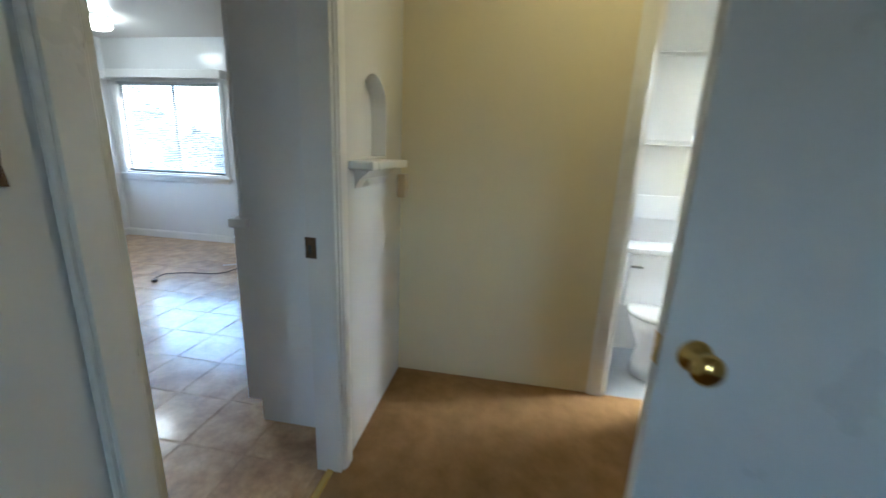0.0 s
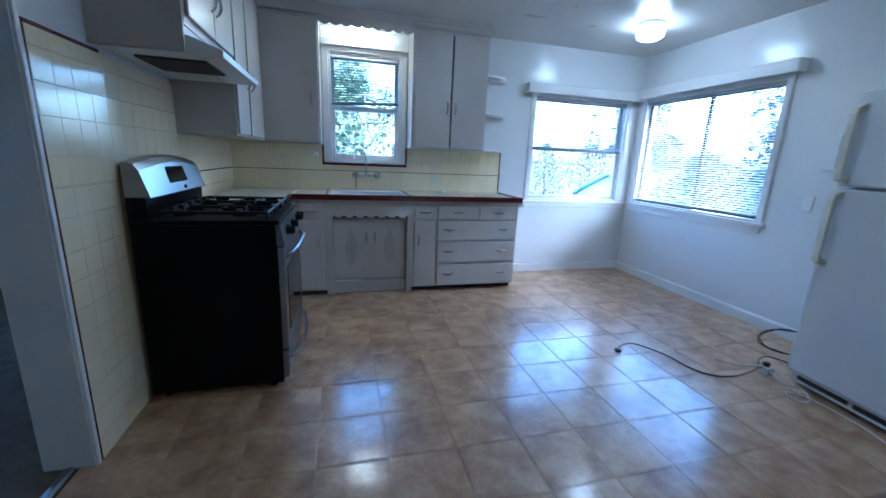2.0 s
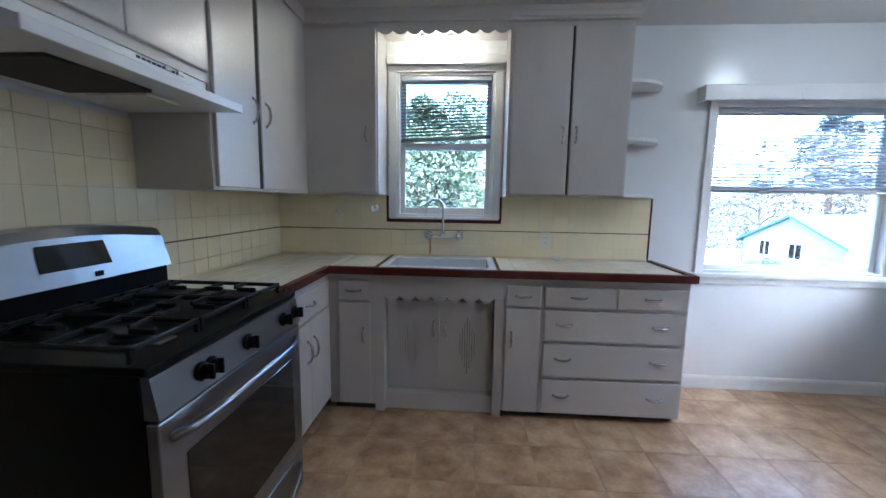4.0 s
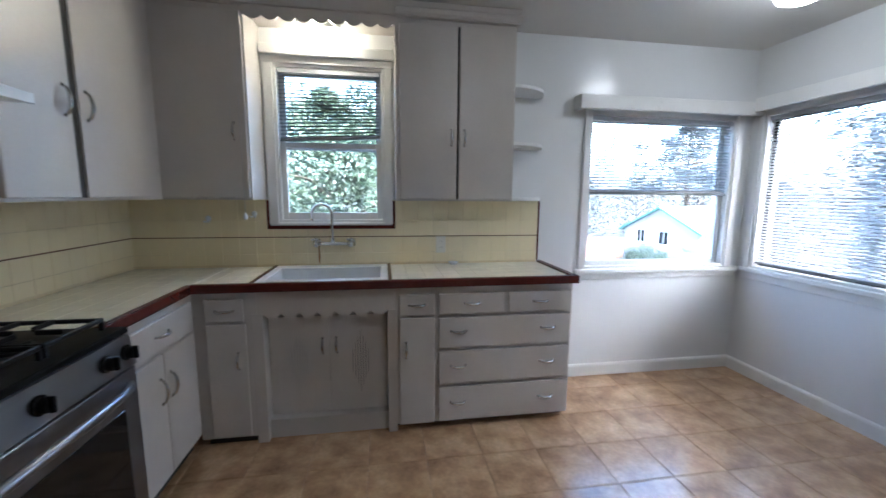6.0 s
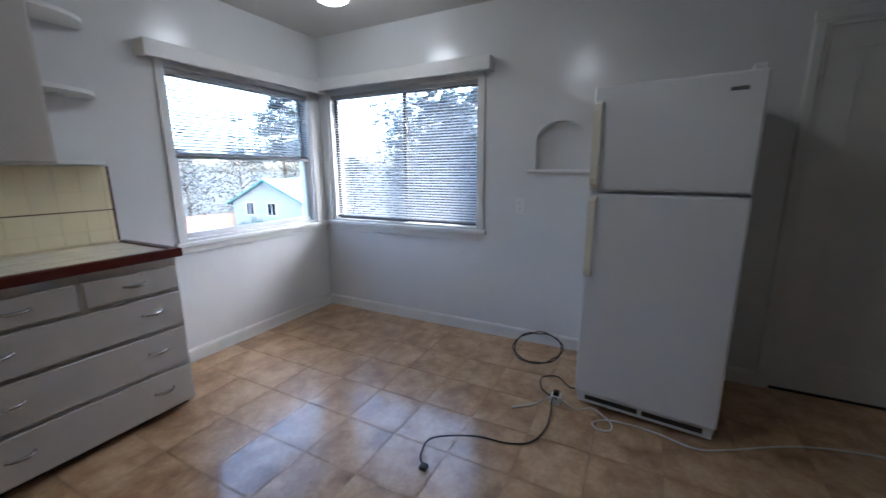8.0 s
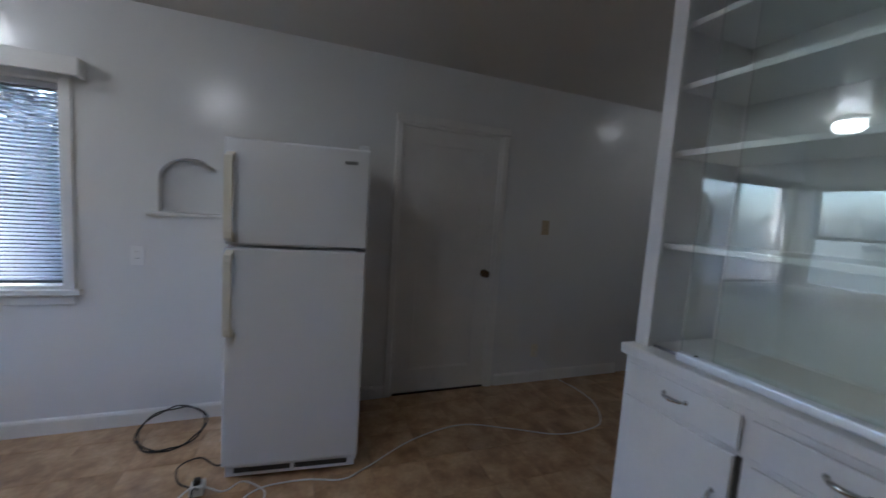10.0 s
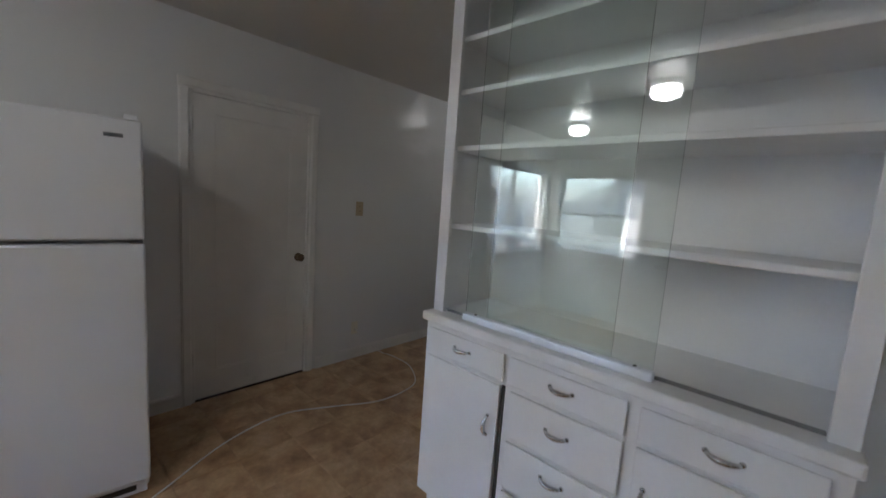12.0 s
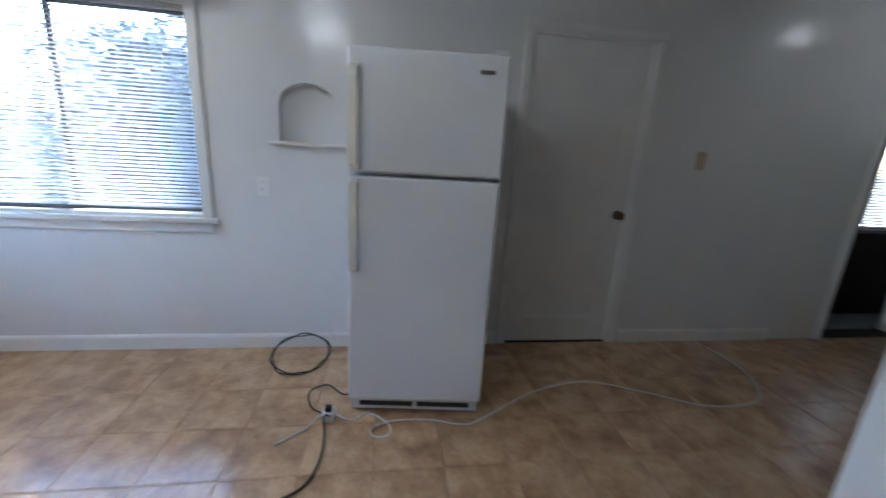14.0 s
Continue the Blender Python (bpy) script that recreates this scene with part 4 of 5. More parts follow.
u = thing("wall_cabinet", (0.3, -0.78, UZ0), "off-white tall wall cabinet with two doors beside the hood", "cabinet")
part("body", box(0.002, 0.36, -1.28, -0.304, UZ0, UZ1), CAB, u)
for y0, y1, hy in ((-1.265, -0.935, -0.975), (-0.895, -0.40, -0.855)):
    d = part("door", box(0.3605, 0.379, y0, y1, UZ0 + 0.012, UZ1 - 0.03, bevel=0.005), CAB, u)
    bow_handle(d, (0.379, hy, 1.71), (0, 0, 1), (1, 0, 0), 0.11)
# dark strip again, as the shade between the two doors
part("door_gap", box(0.3602, 0.372, -0.934, -0.896, UZ0 + 0.012, UZ1 - 0.03), SHADOWGAP, u)
u = thing("hood_cabinet", (0.3, -1.64, 1.79), "off-white wall cabinet with two doors above the range hood", "cabinet")
part("body", box(0.002, 0.36, -2.085, -1.2805, 1.75, UZ1), CAB, u)
part("side_panel", box(0.002, 0.36, -2.103, -2.0855, 1.64, UZ1, bevel=0.003), CAB, u)
for y0, y1, hy in ((-2.07, -1.682, -1.72), (-1.675, -1.295, -1.635)):
    d = part("door", box(0.3605, 0.379, y0, y1, 1.785, UZ1 - 0.03, bevel=0.005), CAB, u)
    bow_handle(d, (0.379, hy, 1.96), (0, 0, 1), (1, 0, 0), 0.105)
structure("soffit_north", box(0.378, 2.46, -0.318, -0.001, UZ1 + 0.001, TOP - 0.001), CAB, "off-white soffit above the wall cabinets", "soffit")
structure("soffit_west", box(0.001, 0.377, -2.104, -0.001, UZ1 + 0.001, TOP - 0.001), CAB, "off-white soffit above the wall cabinets", "soffit")
structure("soffit_moulding", prism([(-0.319, 2.375), (-0.336, 2.38), (-0.345, 2.40), (-0.319, 2.415)], "x", 1.69, 2.47), CAB, "off-white moulding over the cabinets", "moulding")

sv = thing("scalloped_valance", (1.265, -0.3, 2.3), "off-white scalloped wooden valance over the sink window", "valance")
out = [(0.843, 2.365), (0.843, 2.31)]
for i in range(9):
    x0 = 0.853 + i * 0.0919
    for k in range(7):
        f = k / 6
        out.append((x0 + 0.0919 * f, 2.318 - 0.022 * math.sin(math.pi * f)))
out += [(1.689, 2.31), (1.689, 2.365)]
part("board", prism(out, "y", -0.302, -0.284), CAB, sv)
sl = thing("sink_light", (1.23, -0.14, 2.36), "lit tube lamp hidden behind the scalloped valance", "lamp")
part("base", box(1.10, 1.36, -0.17, -0.11, 2.330, 2.3645, bevel=0.004), WHITEPLASTIC, sl)
part("tube", tube([(1.11, -0.14, 2.312), (1.35, -0.14, 2.312)], 0.014, seg=12), TUBE, sl, "glowing tube", smooth=True)

cs = thing("corner_shelf", (2.59, -0.1, UZ0), "three small white curved end shelves beside the wall cabinet", "shelf")
for z, th in ((UZ0 + 0.005, 0.02), (1.685, 0.02), (2.03, 0.02)):
    out = [(2.4475, -0.001), (2.74, -0.001), (2.735, -0.05)]
    for k in range(1, 9):
        a = math.pi / 2 * k / 8
        out.append((2.4475 + 0.275 * math.cos(a), -0.06 - 0.20 * math.sin(a)))
    bm = prism(out, "z", z, z + th)
    part("shelf_board", bm, TRIM, cs)

# ---- stove and hood ----
Y0, Y1, SX = -2.065, -1.275, 0.68
st = thing("gas_range", (0.35, -1.670, 0), "black and stainless steel gas range with cast-iron grates", "stove")
part("body", box(0.035, SX, Y0, Y1, 0.03, 0.895, bevel=0.004), BLACK, st)
part("cooktop", box(0.033, SX + 0.02, Y0 - 0.004, Y1 + 0.004, 0.8955, 0.918, bevel=0.006), BLACK, st)
for y in (Y0 + 0.05, Y1 - 0.05):
    for x in (0.09, SX - 0.06):
        part("foot", cyl((x, y, 0), (x, y, 0.032), 0.018), BLACK, st)
bg = part("backguard", prism([(0.035, 0.9185), (0.118, 0.9185), (0.118, 1.02), (0.035, 1.02)], "y", Y0, Y1), BLACK, st)
arch = bmesh.new()
rows = []
n = 16
for i in range(n + 1):
    f = i / n
    y = Y0 + (Y1 - Y0) * f
    topz = 1.175 + 0.03 * math.sin(math.pi * f)
    rows.append([arch.verts.new((x, y, z)) for x, z in ((0.036, 1.021), (0.142, 1.021), (0.105, topz - 0.035), (0.085, topz - 0.006), (0.06, topz), (0.036, topz))])
for a, b in zip(rows, rows[1:]):
    for k in range(6):
        j = (k + 1) % 6
        arch.faces.new((a[k], a[j], b[j], b[k]))
arch.faces.new(rows[0])
arch.faces.new(rows[-1])
bmesh.ops.recalc_face_normals(arch, faces=arch.faces[:])
panel = part("control_console", arch, STEEL, st, "stainless steel backguard console")
scr = bmesh.new()
tilt = (0.142 - 0.105) / (1.165 - 1.021)
v = [scr.verts.new((0.142 - tilt * (z - 1.021) + o, y, z)) for o in (0.0005, 0.005) for y, z in ((-1.795, 1.07), (-1.550, 1.07), (-1.560, 1.150), (-1.785, 1.150))]
for f in ((0, 1, 2, 3), (7, 6, 5, 4), (0, 4, 5, 1), (1, 5, 6, 2), (2, 6, 7, 3), (3, 7, 4, 0)):
    scr.faces.new([v[k] for k in f])
bmesh.ops.recalc_face_normals(scr, faces=scr.faces[:])
part("display", scr, BLACKGLASS, st, "black clock display")
part("badge", box(0.138, 0.1425, -1.625, -1.595, 1.032, 1.05, bevel=0.001, seg=1), BLACK, st)
fp = part("knob_panel", prism([(SX + 0.0005, 0.79), (SX + 0.04, 0.79), (SX + 0.022, 0.893), (SX + 0.0005, 0.893)], "y", Y0 + 0.003, Y1 - 0.003), STEEL, st, "stainless steel knob panel")
for y in (-1.90, -1.860, -1.670, -1.42, -1.32):
    bm = lathe([(0.001, 0), (0.026, 0.0), (0.026, 0.008), (0.021, 0.012), (0.019, 0.03), (0.001, 0.032)], (SX + 0.0315, y, 0.842), "x", 20)
    add_box(bm, SX + 0.055, SX + 0.073, y - 0.005, y + 0.005, 0.822, 0.864, bevel=0.002, seg=1)
    part("knob", bm, BLACK, st, "black burner knob", smooth=False)
od = part("oven_door", box(SX + 0.0005, SX + 0.036, Y0 + 0.003, Y1 - 0.003, 0.225, 0.782, bevel=0.006), STEEL, st, "stainless steel oven door")
ob = new("oven_window", mesh_of("oven_window", box(SX + 0.0355, SX + 0.0395, Y0 + 0.085, Y1 - 0.085, 0.30, 0.66, bevel=0.002, seg=1), BLACKGLASS))
ob.parent = od
for z, bow, par, zz in ((0.728, 0.055, od, 0.018), (0.165, 0.05, None, -0.045)):
    line = []
    for k in range(17):
        f = k / 16
        line.append((SX + 0.036 + bow * math.sin(math.pi * f) ** 0.5, Y0 + 0.04 + (Y1 - Y0 - 0.08) * f, z + zz * math.sin(math.pi * f)))
    if par:
        h = new("handle", mesh_of("handle", tube(line, 0.013, seg=12), STEEL, True))
        h.parent = par
    else:
        dr = part("drawer", box(SX + 0.0005, SX + 0.034, Y0 + 0.003, Y1 - 0.003, 0.055, 0.215, bevel=0.006), STEEL, st, "stainless steel storage drawer")
        h = new("handle", mesh_of("handle", tube(line, 0.010, seg=12), STEEL, True))
        h.parent = dr
for cx, cy, r in ((0.21, -1.870, 0.04), (0.21, -1.470, 0.035), (0.50, -1.870, 0.05), (0.50, -1.470, 0.045), (0.355, -1.670, 0.04)):
    part("burner", lathe([(0.001, 0), (r + 0.014, 0), (r + 0.012, 0.008), (r, 0.012), (r, 0.02), (r - 0.004, 0.024), (0.001, 0.024)], (cx, cy, 0.9175)), IRON, st, "black burner cap", smooth=False)
for k in range(3):
    y0, y1 = Y0 + 0.02 + k * 0.2505, Y0 + 0.02 + (k + 1) * 0.2505 - 0.006
    bm = bmesh.new()
    x0, x1, zt = 0.15, 0.645, 0.958
    for y in (y0 + 0.006, y1 - 0.006):
        add_box(bm, x0, x1, y - 0.006, y + 0.006, zt - 0.014, zt, bevel=0.003, seg=1)
    for x in (x0 + 0.006, (x0 + x1) / 2, x1 - 0.006):
        add_box(bm, x - 0.006, x + 0.006, y0, y1, zt - 0.014, zt + 0.001, bevel=0.003, seg=1)
    ym = (y0 + y1) / 2
    for x in (0.21, 0.50):
        add_box(bm, x - 0.105, x - 0.03, ym - 0.005, ym + 0.005, zt - 0.012, zt + 0.004, bevel=0.002, seg=1)
        add_box(bm, x + 0.03, x + 0.105, ym - 0.005, ym + 0.005, zt - 0.012, zt + 0.004, bevel=0.002, seg=1)
        add_box(bm, x - 0.005, x + 0.005, y0 + 0.01, ym - 0.03, zt - 0.012, zt + 0.004, bevel=0.002, seg=1)
        add_box(bm, x - 0.005, x + 0.005, ym + 0.03, y1 - 0.01, zt - 0.012, zt + 0.004, bevel=0.002, seg=1)
    for x in (x0 + 0.006, x1 - 0.006):
        for y in (y0 + 0.006, y1 - 0.006):
            add_box(bm, x - 0.006, x + 0.006, y - 0.006, y + 0.006, 0.9175, zt - 0.01)
    part("grate", bm, IRON, st, "black cast-iron grate")
part("spoon_rest", box(0.57, 0.62, -1.930, -1.860, 0.919, 0.925, bevel=0.002, seg=1), STEEL, st)

hd = thing("range_hood", (0.25, -1.66, 1.64), "white under-cabinet range hood with vent slots", "hood")
part("shell", prism([(0.003, 1.749), (0.332, 1.782), (0.352, 1.775), (0.352, 1.715), (0.50, 1.665), (0.50, 1.638), (0.003, 1.638)], "y", -2.084, -1.28), HUTCH, hd)
part("lip", box(0.498, 0.506, -2.086, -1.278, 1.634, 1.666, bevel=0.002, seg=1), HUTCH, hd)
for k in range(2):
    for i in range(9):
        y = -1.62 + i * 0.022 - k * 0.006
        part("vent_slot", box(0.3515, 0.3535, y, y + 0.016, 1.735 + k * 0.016, 1.743 + k * 0.016), SHADOWGAP, hd)
part("filter", box(0.10, 0.40, -1.95, -1.62, 1.628, 1.638, bevel=0.002, seg=1), SHADOWGAP, hd, "dark grease filter")
part("lamp_lens", box(0.14, 0.36, -1.60, -1.44, 1.625, 1.638, bevel=0.004), CREAMPLASTIC, hd, "frosted lamp lens")
for y in (-1.50, -1.44):
    part("switch", box(0.3515, 0.358, y, y + 0.03, 1.735, 1.75, bevel=0.002, seg=1), WHITEPLASTIC, hd)

# ---- refrigerator ----
units[0] = METRES
FX, FY0, FY1 = 3.53, -3.10, -2.452
fr = thing("refrigerator", (FX, -2.776, 0), "white top-freezer refrigerator with yellowed handles", "refrigerator")
part("cabinet", box(FX + 0.065, 4.225, FY0, FY1, 0.03, 1.69, bevel=0.008), FRIDGE, fr)
part("freezer_door", box(FX, FX + 0.062, FY0 - 0.002, FY1 + 0.002, 1.198, 1.686, bevel=0.012, seg=3), FRIDGE, fr)
part("fridge_door", box(FX, FX + 0.062, FY0 - 0.002, FY1 + 0.002, 0.095, 1.182, bevel=0.012, seg=3), FRIDGE, fr)
part("door_gasket", box(FX + 0.02, FX + 0.065, FY0 + 0.006, FY1 - 0.006, 1.2055, 1.1985), RUBBER, fr, "dark gap between the doors")
gr = part("grille", box(FX + 0.03, FX + 0.066, FY0 + 0.01, FY1 - 0.01, 0.025, 0.092, bevel=0.004), FRIDGE, fr)
for y0, y1 in ((FY0 + 0.05, -2.786), (-2.766, FY1 - 0.05)):
    ob = new("grille_slot", mesh_of("grille_slot", box(FX + 0.027, FX + 0.0305, y0, y1, 0.045, 0.07), SHADOWGAP))
    ob.parent = gr
for y in (FY0 + 0.06, FY1 - 0.06):
    for x in (FX + 0.12, 4.16):
        part("foot", cyl((x, y, 0), (x, y, 0.032), 0.02), RUBBER, fr)
part("hinge_cap", box(FX + 0.01, FX + 0.10, FY0 + 0.01, FY0 + 0.055, 1.6865, 1.707, bevel=0.005), FRIDGE, fr)
part("mid_hinge", box(FX - 0.004, FX + 0.03, FY0 + 0.004, FY0 + 0.05, 1.183, 1.197, bevel=0.002), CHROME, fr)
part("badge", box(FX - 0.002, FX + 0.001, -3.04, -2.98, 1.61, 1.625, bevel=0.0008, seg=1), STEEL, fr, "small silver maker's badge")
for z0, z1 in ((1.21, 1.62), (0.755, 1.172)):
    bm = bmesh.new()
    prof = [(FX - 0.045, z0 + 0.02), (FX - 0.052, z0 + 0.05), (FX - 0.052, z1 - 0.05), (FX - 0.045, z1 - 0.02), (FX - 0.0005, z1), (FX - 0.0005, z1 - 0.035), (FX - 0.03, z1 - 0.05), (FX - 0.034, z1 - 0.08), (FX - 0.034, z0 + 0.08), (FX - 0.03, z0 + 0.05), (FX - 0.0005, z0 + 0.035), (FX - 0.0005, z0)]
    bm = bmesh.new()
    a = [bm.verts.new((x, FY1 - 0.012, z)) for x, z in prof]
    b = [bm.verts.new((x, FY1 - 0.045, z)) for x, z in prof]
    bm.faces.new(a)
    bm.faces.new(b)
    for i in range(len(a)):
        bm.faces.new((a[i], a[(i + 1) % len(a)], b[(i + 1) % len(a)], b[i]))
    bmesh.ops.recalc_face_normals(bm, faces=bm.faces[:])
    part("handle", bm, CREAMPLASTIC, fr, "yellowed plastic handle")
fr.rotation_euler = (0, 0, radians(-6))

# ---- hutch ----
HX0, HX1, HF = 1.320, 2.635, -3.963      # ends and face of the base
HUTCHBACK = SURVEY[2] * SOUTH + 0.001
hu = thing("hutch", (1.985, -4.2, 0), "white built-in hutch with glass doors above and drawers below", "cabinet")
part("base_body", box(HX0, HX1, HUTCHBACK, HF, 0.115, 0.925), HUTCH, hu)
part("plinth", box(HX0 + 0.01, HX1 - 0.01, HUTCHBACK, HF - 0.06, 0, 0.115), HUTCH, hu)
part("counter", box(HX0, HX1, HUTCHBACK, HF - 0.075, 0.925, 0.9665), HUTCH, hu)
part("counter_nose", box(HX0 - 0.012, HX1 + 0.018, HF - 0.075, HF + 0.022, 0.9255, 0.966, bevel=0.008), HUTCH, hu)


def front_s(name, x0, x1, z0, z1):
    """A lipped front on the hutch's face, which looks north."""
    bm = box(x0, x1, HF + 0.008, HF + DT, z0, z1, bevel=0.0045)
    add_box(bm, x0 + 0.012, x1 - 0.012, HF + 0.0005, HF + 0.009, z0 + 0.012, z1 - 0.012)
    return part(name, bm, HUTCH, hu)


def hutch_pull(d, x, z, upright=False):
    return bow_handle(d, (x, HF + DT, z), (0, 0, 1) if upright else (1, 0, 0), (0, 1, 0), 0.078)


hutch_pull(front_s("drawer", 2.215, 2.61, 0.797, 0.905), 2.415, 0.857)
hutch_pull(front_s("drawer", 1.78, 2.19, 0.797, 0.905), 1.985, 0.857)
hutch_pull(front_s("drawer", 1.355, 1.745, 0.797, 0.905), 1.545, 0.857)
for z0, z1 in ((0.600, 0.777), (0.398, 0.582), (0.145, 0.380)):
    hutch_pull(front_s("drawer", 1.78, 2.178, z0, z1), 1.985, (z0 + z1) / 2 + (0.035 if z0 < 0.5 else 0.012))
hutch_pull(front_s("door", 2.222, 2.61, 0.145, 0.780), 2.265, 0.605, True)
hutch_pull(front_s("door", 1.355, 1.745, 0.145, 0.782), 1.711, 0.626, True)
# shade beside the hutch door, built as a thin dark strip
part("door_gap", box(2.207, 2.2215, HF + 0.0004, HF + 0.004, 0.145, 0.780), SHADOWGAP, hu)
UF = -4.015                              # face of the glazed upper part
part("side", box(HX0, HX0 + 0.02, HUTCHBACK + 0.001, UF, 0.9665, TOP - 0.002), HUTCH, hu)
part("side", box(HX1 - 0.02, HX1, HUTCHBACK + 0.001, UF, 0.9665, TOP - 0.002), HUTCH, hu)
part("back", box(HX0 + 0.02, HX1 - 0.02, HUTCHBACK + 0.001, HUTCHBACK + 0.012, 0.9665, TOP - 0.002), HUTCH, hu)
part("stile", box(HX0 - 0.002, HX0 + 0.052, UF, UF + 0.02, 0.9665, TOP - 0.002, bevel=0.003), HUTCH, hu)
part("stile", box(HX1 - 0.055, HX1 + 0.002, UF, UF + 0.02, 0.9665, TOP - 0.002, bevel=0.003), HUTCH, hu)
part("head_rail", box(HX0 + 0.052, HX1 - 0.055, UF, UF + 0.02, 2.37, TOP - 0.002, bevel=0.003), HUTCH, hu)
part("crown", prism([(UF + 0.0205, 2.39), (UF + 0.04, 2.40), (UF + 0.052, 2.425), (UF + 0.052, TOP - 0.002), (UF + 0.0205, TOP - 0.002)], "x", HX0 - 0.004, HX1 + 0.004), HUTCH, hu)
for z in (2.125, 1.912, 1.678, 1.343):
    part("shelf_board", box(HX0 + 0.0205, HX1 - 0.0205, HUTCHBACK + 0.0125, UF - 0.035, z - 0.011, z + 0.011, bevel=0.003), HUTCH, hu)
for y in (UF - 0.010, UF - 0.022):
    part("track", box(HX0 + 0.052, HX1 - 0.055, y - 0.001, y + 0.001, 0.9665, 0.974), STEEL, hu)
    part("track", box(HX0 + 0.052, HX1 - 0.055, y - 0.001, y + 0.001, 2.36, 2.37), STEEL, hu)
for x0, x1, y in ((1.745, 2.36, UF - 0.006), (1.87, 2.477, UF - 0.016)):
    part("glass_door", box(x0, x1, y - 0.0025, y + 0.0025, 0.9745, 2.368), SHELFGLASS, hu, "clear sliding glass door", shadow=False)
part("glass_rail", box(1.735, 2.46, UF + 0.001, UF + 0.034, 0.9665, 0.998, bevel=0.008, seg=3), RAIL, hu, "bright metal rail under the sliding glass")
for x in (1.79, 2.40):
    part("rail_screw", cyl((x, UF + 0.017, 0.996), (x, UF + 0.017, 1.0), 0.006, seg=12), RUBBER, hu)
units[0] = SURVEY

# ---- lamps ----


def ceiling_lamp(x, y, bowl, label):
    t = thing("ceiling_lamp", (x, y, TOP), label, "lamp", "round ceiling lamps")
    part("base", lathe([(0.001, 0), (0.115, 0), (0.118, -0.012), (0.108, -0.03), (0.098, -0.042), (0.001, -0.042)], (x, y, TOP - 0.0005)), WHITEPLASTIC, t, smooth=False)
    part("bowl", lathe([(0.001, -0.0425), (0.096, -0.0425), (0.112, -0.06), (0.115, -0.085), (0.10, -0.115), (0.06, -0.132), (0.001, -0.136)], (x, y, TOP)), bowl, t, "lit frosted glass bowl", smooth=True)
    return t


ceiling_lamp(3.72, -0.943, BULB, "round white ceiling lamp with a lit glass bowl")
ceiling_lamp(2.50, -2.11, BULB, "round white ceiling lamp with a lit glass bowl")
ceiling_lamp(3.85, -6.2, BULBDIM, "round white ceiling lamp of the back nook, lit")
ceiling_lamp(1.40, -5.80, BULBWARM, "round warm ceiling lamp of the hall")

# ---- plates on the walls ----
wall_plate("wall_outlet", (EAST - 0.0005, -2.003, 1.04), "x-", "white outlet plate on the wall beside the window", "outlet", WHITEPLASTIC, toggle=False)
wall_plate("wall_thermostat", (EAST - 0.0005, -4.96, 1.335), "x-", "tan wall plate on the white wall", "plate", TAN, toggle=False, w=0.075, h=0.12)
wall_plate("wall_outlet", (EAST - 0.0005, -4.96, 0.275), "x-", "cream outlet near the baseboard with a white plug", "outlet", CREAMPLASTIC, toggle=False)
wall_plate("light_switch", (1.338, SOUTH + 0.0005, 1.285), "y+", "narrow white light switch between hutch and hall door", "switch", WHITEPLASTIC, w=0.045)
bp = thing("bronze_outlet_plate", (0.262, -4.756, 1.280), "ornate aged bronze cover with two cream sockets", "plate")
out = []
for i in range(64):
    a = 2 * math.pi * i / 64
    cx, cz = math.cos(a), math.sin(a)
    k = 1 / max(abs(cx), abs(cz))
    wob = 1 + 0.05 * math.sin(7 * a + 0.6) + 0.035 * math.sin(13 * a)
    out.append((0.262 + 0.046 * cx * k * wob, 1.282 + 0.069 * cz * k * wob))
part("cover", prism(out, "y", -4.7625, -4.7555), BRONZE, bp)
bm = bmesh.new()
for s in (-1, 1):
    for k in range(3):
        x = 0.262 + s * (0.030 + 0.0055 * k)
        add_tube(bm, smooth_line([(x, -4.764, 1.220), (x + s * 0.002, -4.766, 1.255), (x - s * 0.002, -4.766, 1.290), (x + s * 0.003, -4.764, 1.344)], 4), 0.0022, seg=6)
for z in (1.222, 1.342):
    add_tube(bm, smooth_line([(0.224, -4.764, z), (0.249, -4.766, z + 0.006), (0.275, -4.766, z - 0.005), (0.300, -4.764, z + 0.004)], 4), 0.003, seg=6)
part("relief", bm, BRONZE, bp, "cast scroll relief", smooth=True)
for z in (1.258, 1.307):
    part("socket", lathe([(0.001, 0.0), (0.018, 0.0), (0.0175, 0.006), (0.014, 0.008), (0.001, 0.008)], (0.262, -4.7626, z), "-y"), CREAMPLASTIC, bp, "cream round socket", smooth=False)

# ---- cords on the floor ----


def cord(name, points, r, material, label, steps=10):
    return single(name, tube(smooth_line(points, steps), r, seg=7), material, label, "cord", smooth=True)


units[0] = METRES
cord("black_cord", [(2.775, -1.93, 0.008), (2.84, -1.885, 0.014), (2.95, -1.89, 0.02), (3.06, -2.06, 0.012), (3.09, -2.22, 0.008), (3.15, -2.32, 0.008), (3.28, -2.36, 0.008), (3.40, -2.36, 0.02), (3.50, -2.345, 0.035), (3.54, -2.35, 0.05)], 0.0045, RUBBER, "black rubber cord lying across the tiles")
single("cord_plug", box(2.755, 2.79, -1.955, -1.92, 0.0, 0.022, bevel=0.006), RUBBER, "black plug at the end of the cord", "plug")
loop = []
for k in range(33):
    a = 2 * math.pi * k / 16 + 2.2
    r = 0.148 + 0.008 * math.sin(k * 0.9)
    loop.append((4.085 + 0.012 * math.sin(k) + (r + 0.005) * math.sin(a), -2.12 + (r + 0.02) * math.cos(a), 0.055 + 0.045 * math.sin(a) + 0.006 * math.cos(2.2 * k)))
cord("cord_coil", loop, 0.0045, RUBBER, "black cord lying in a loose loop against the baseboard", 4)
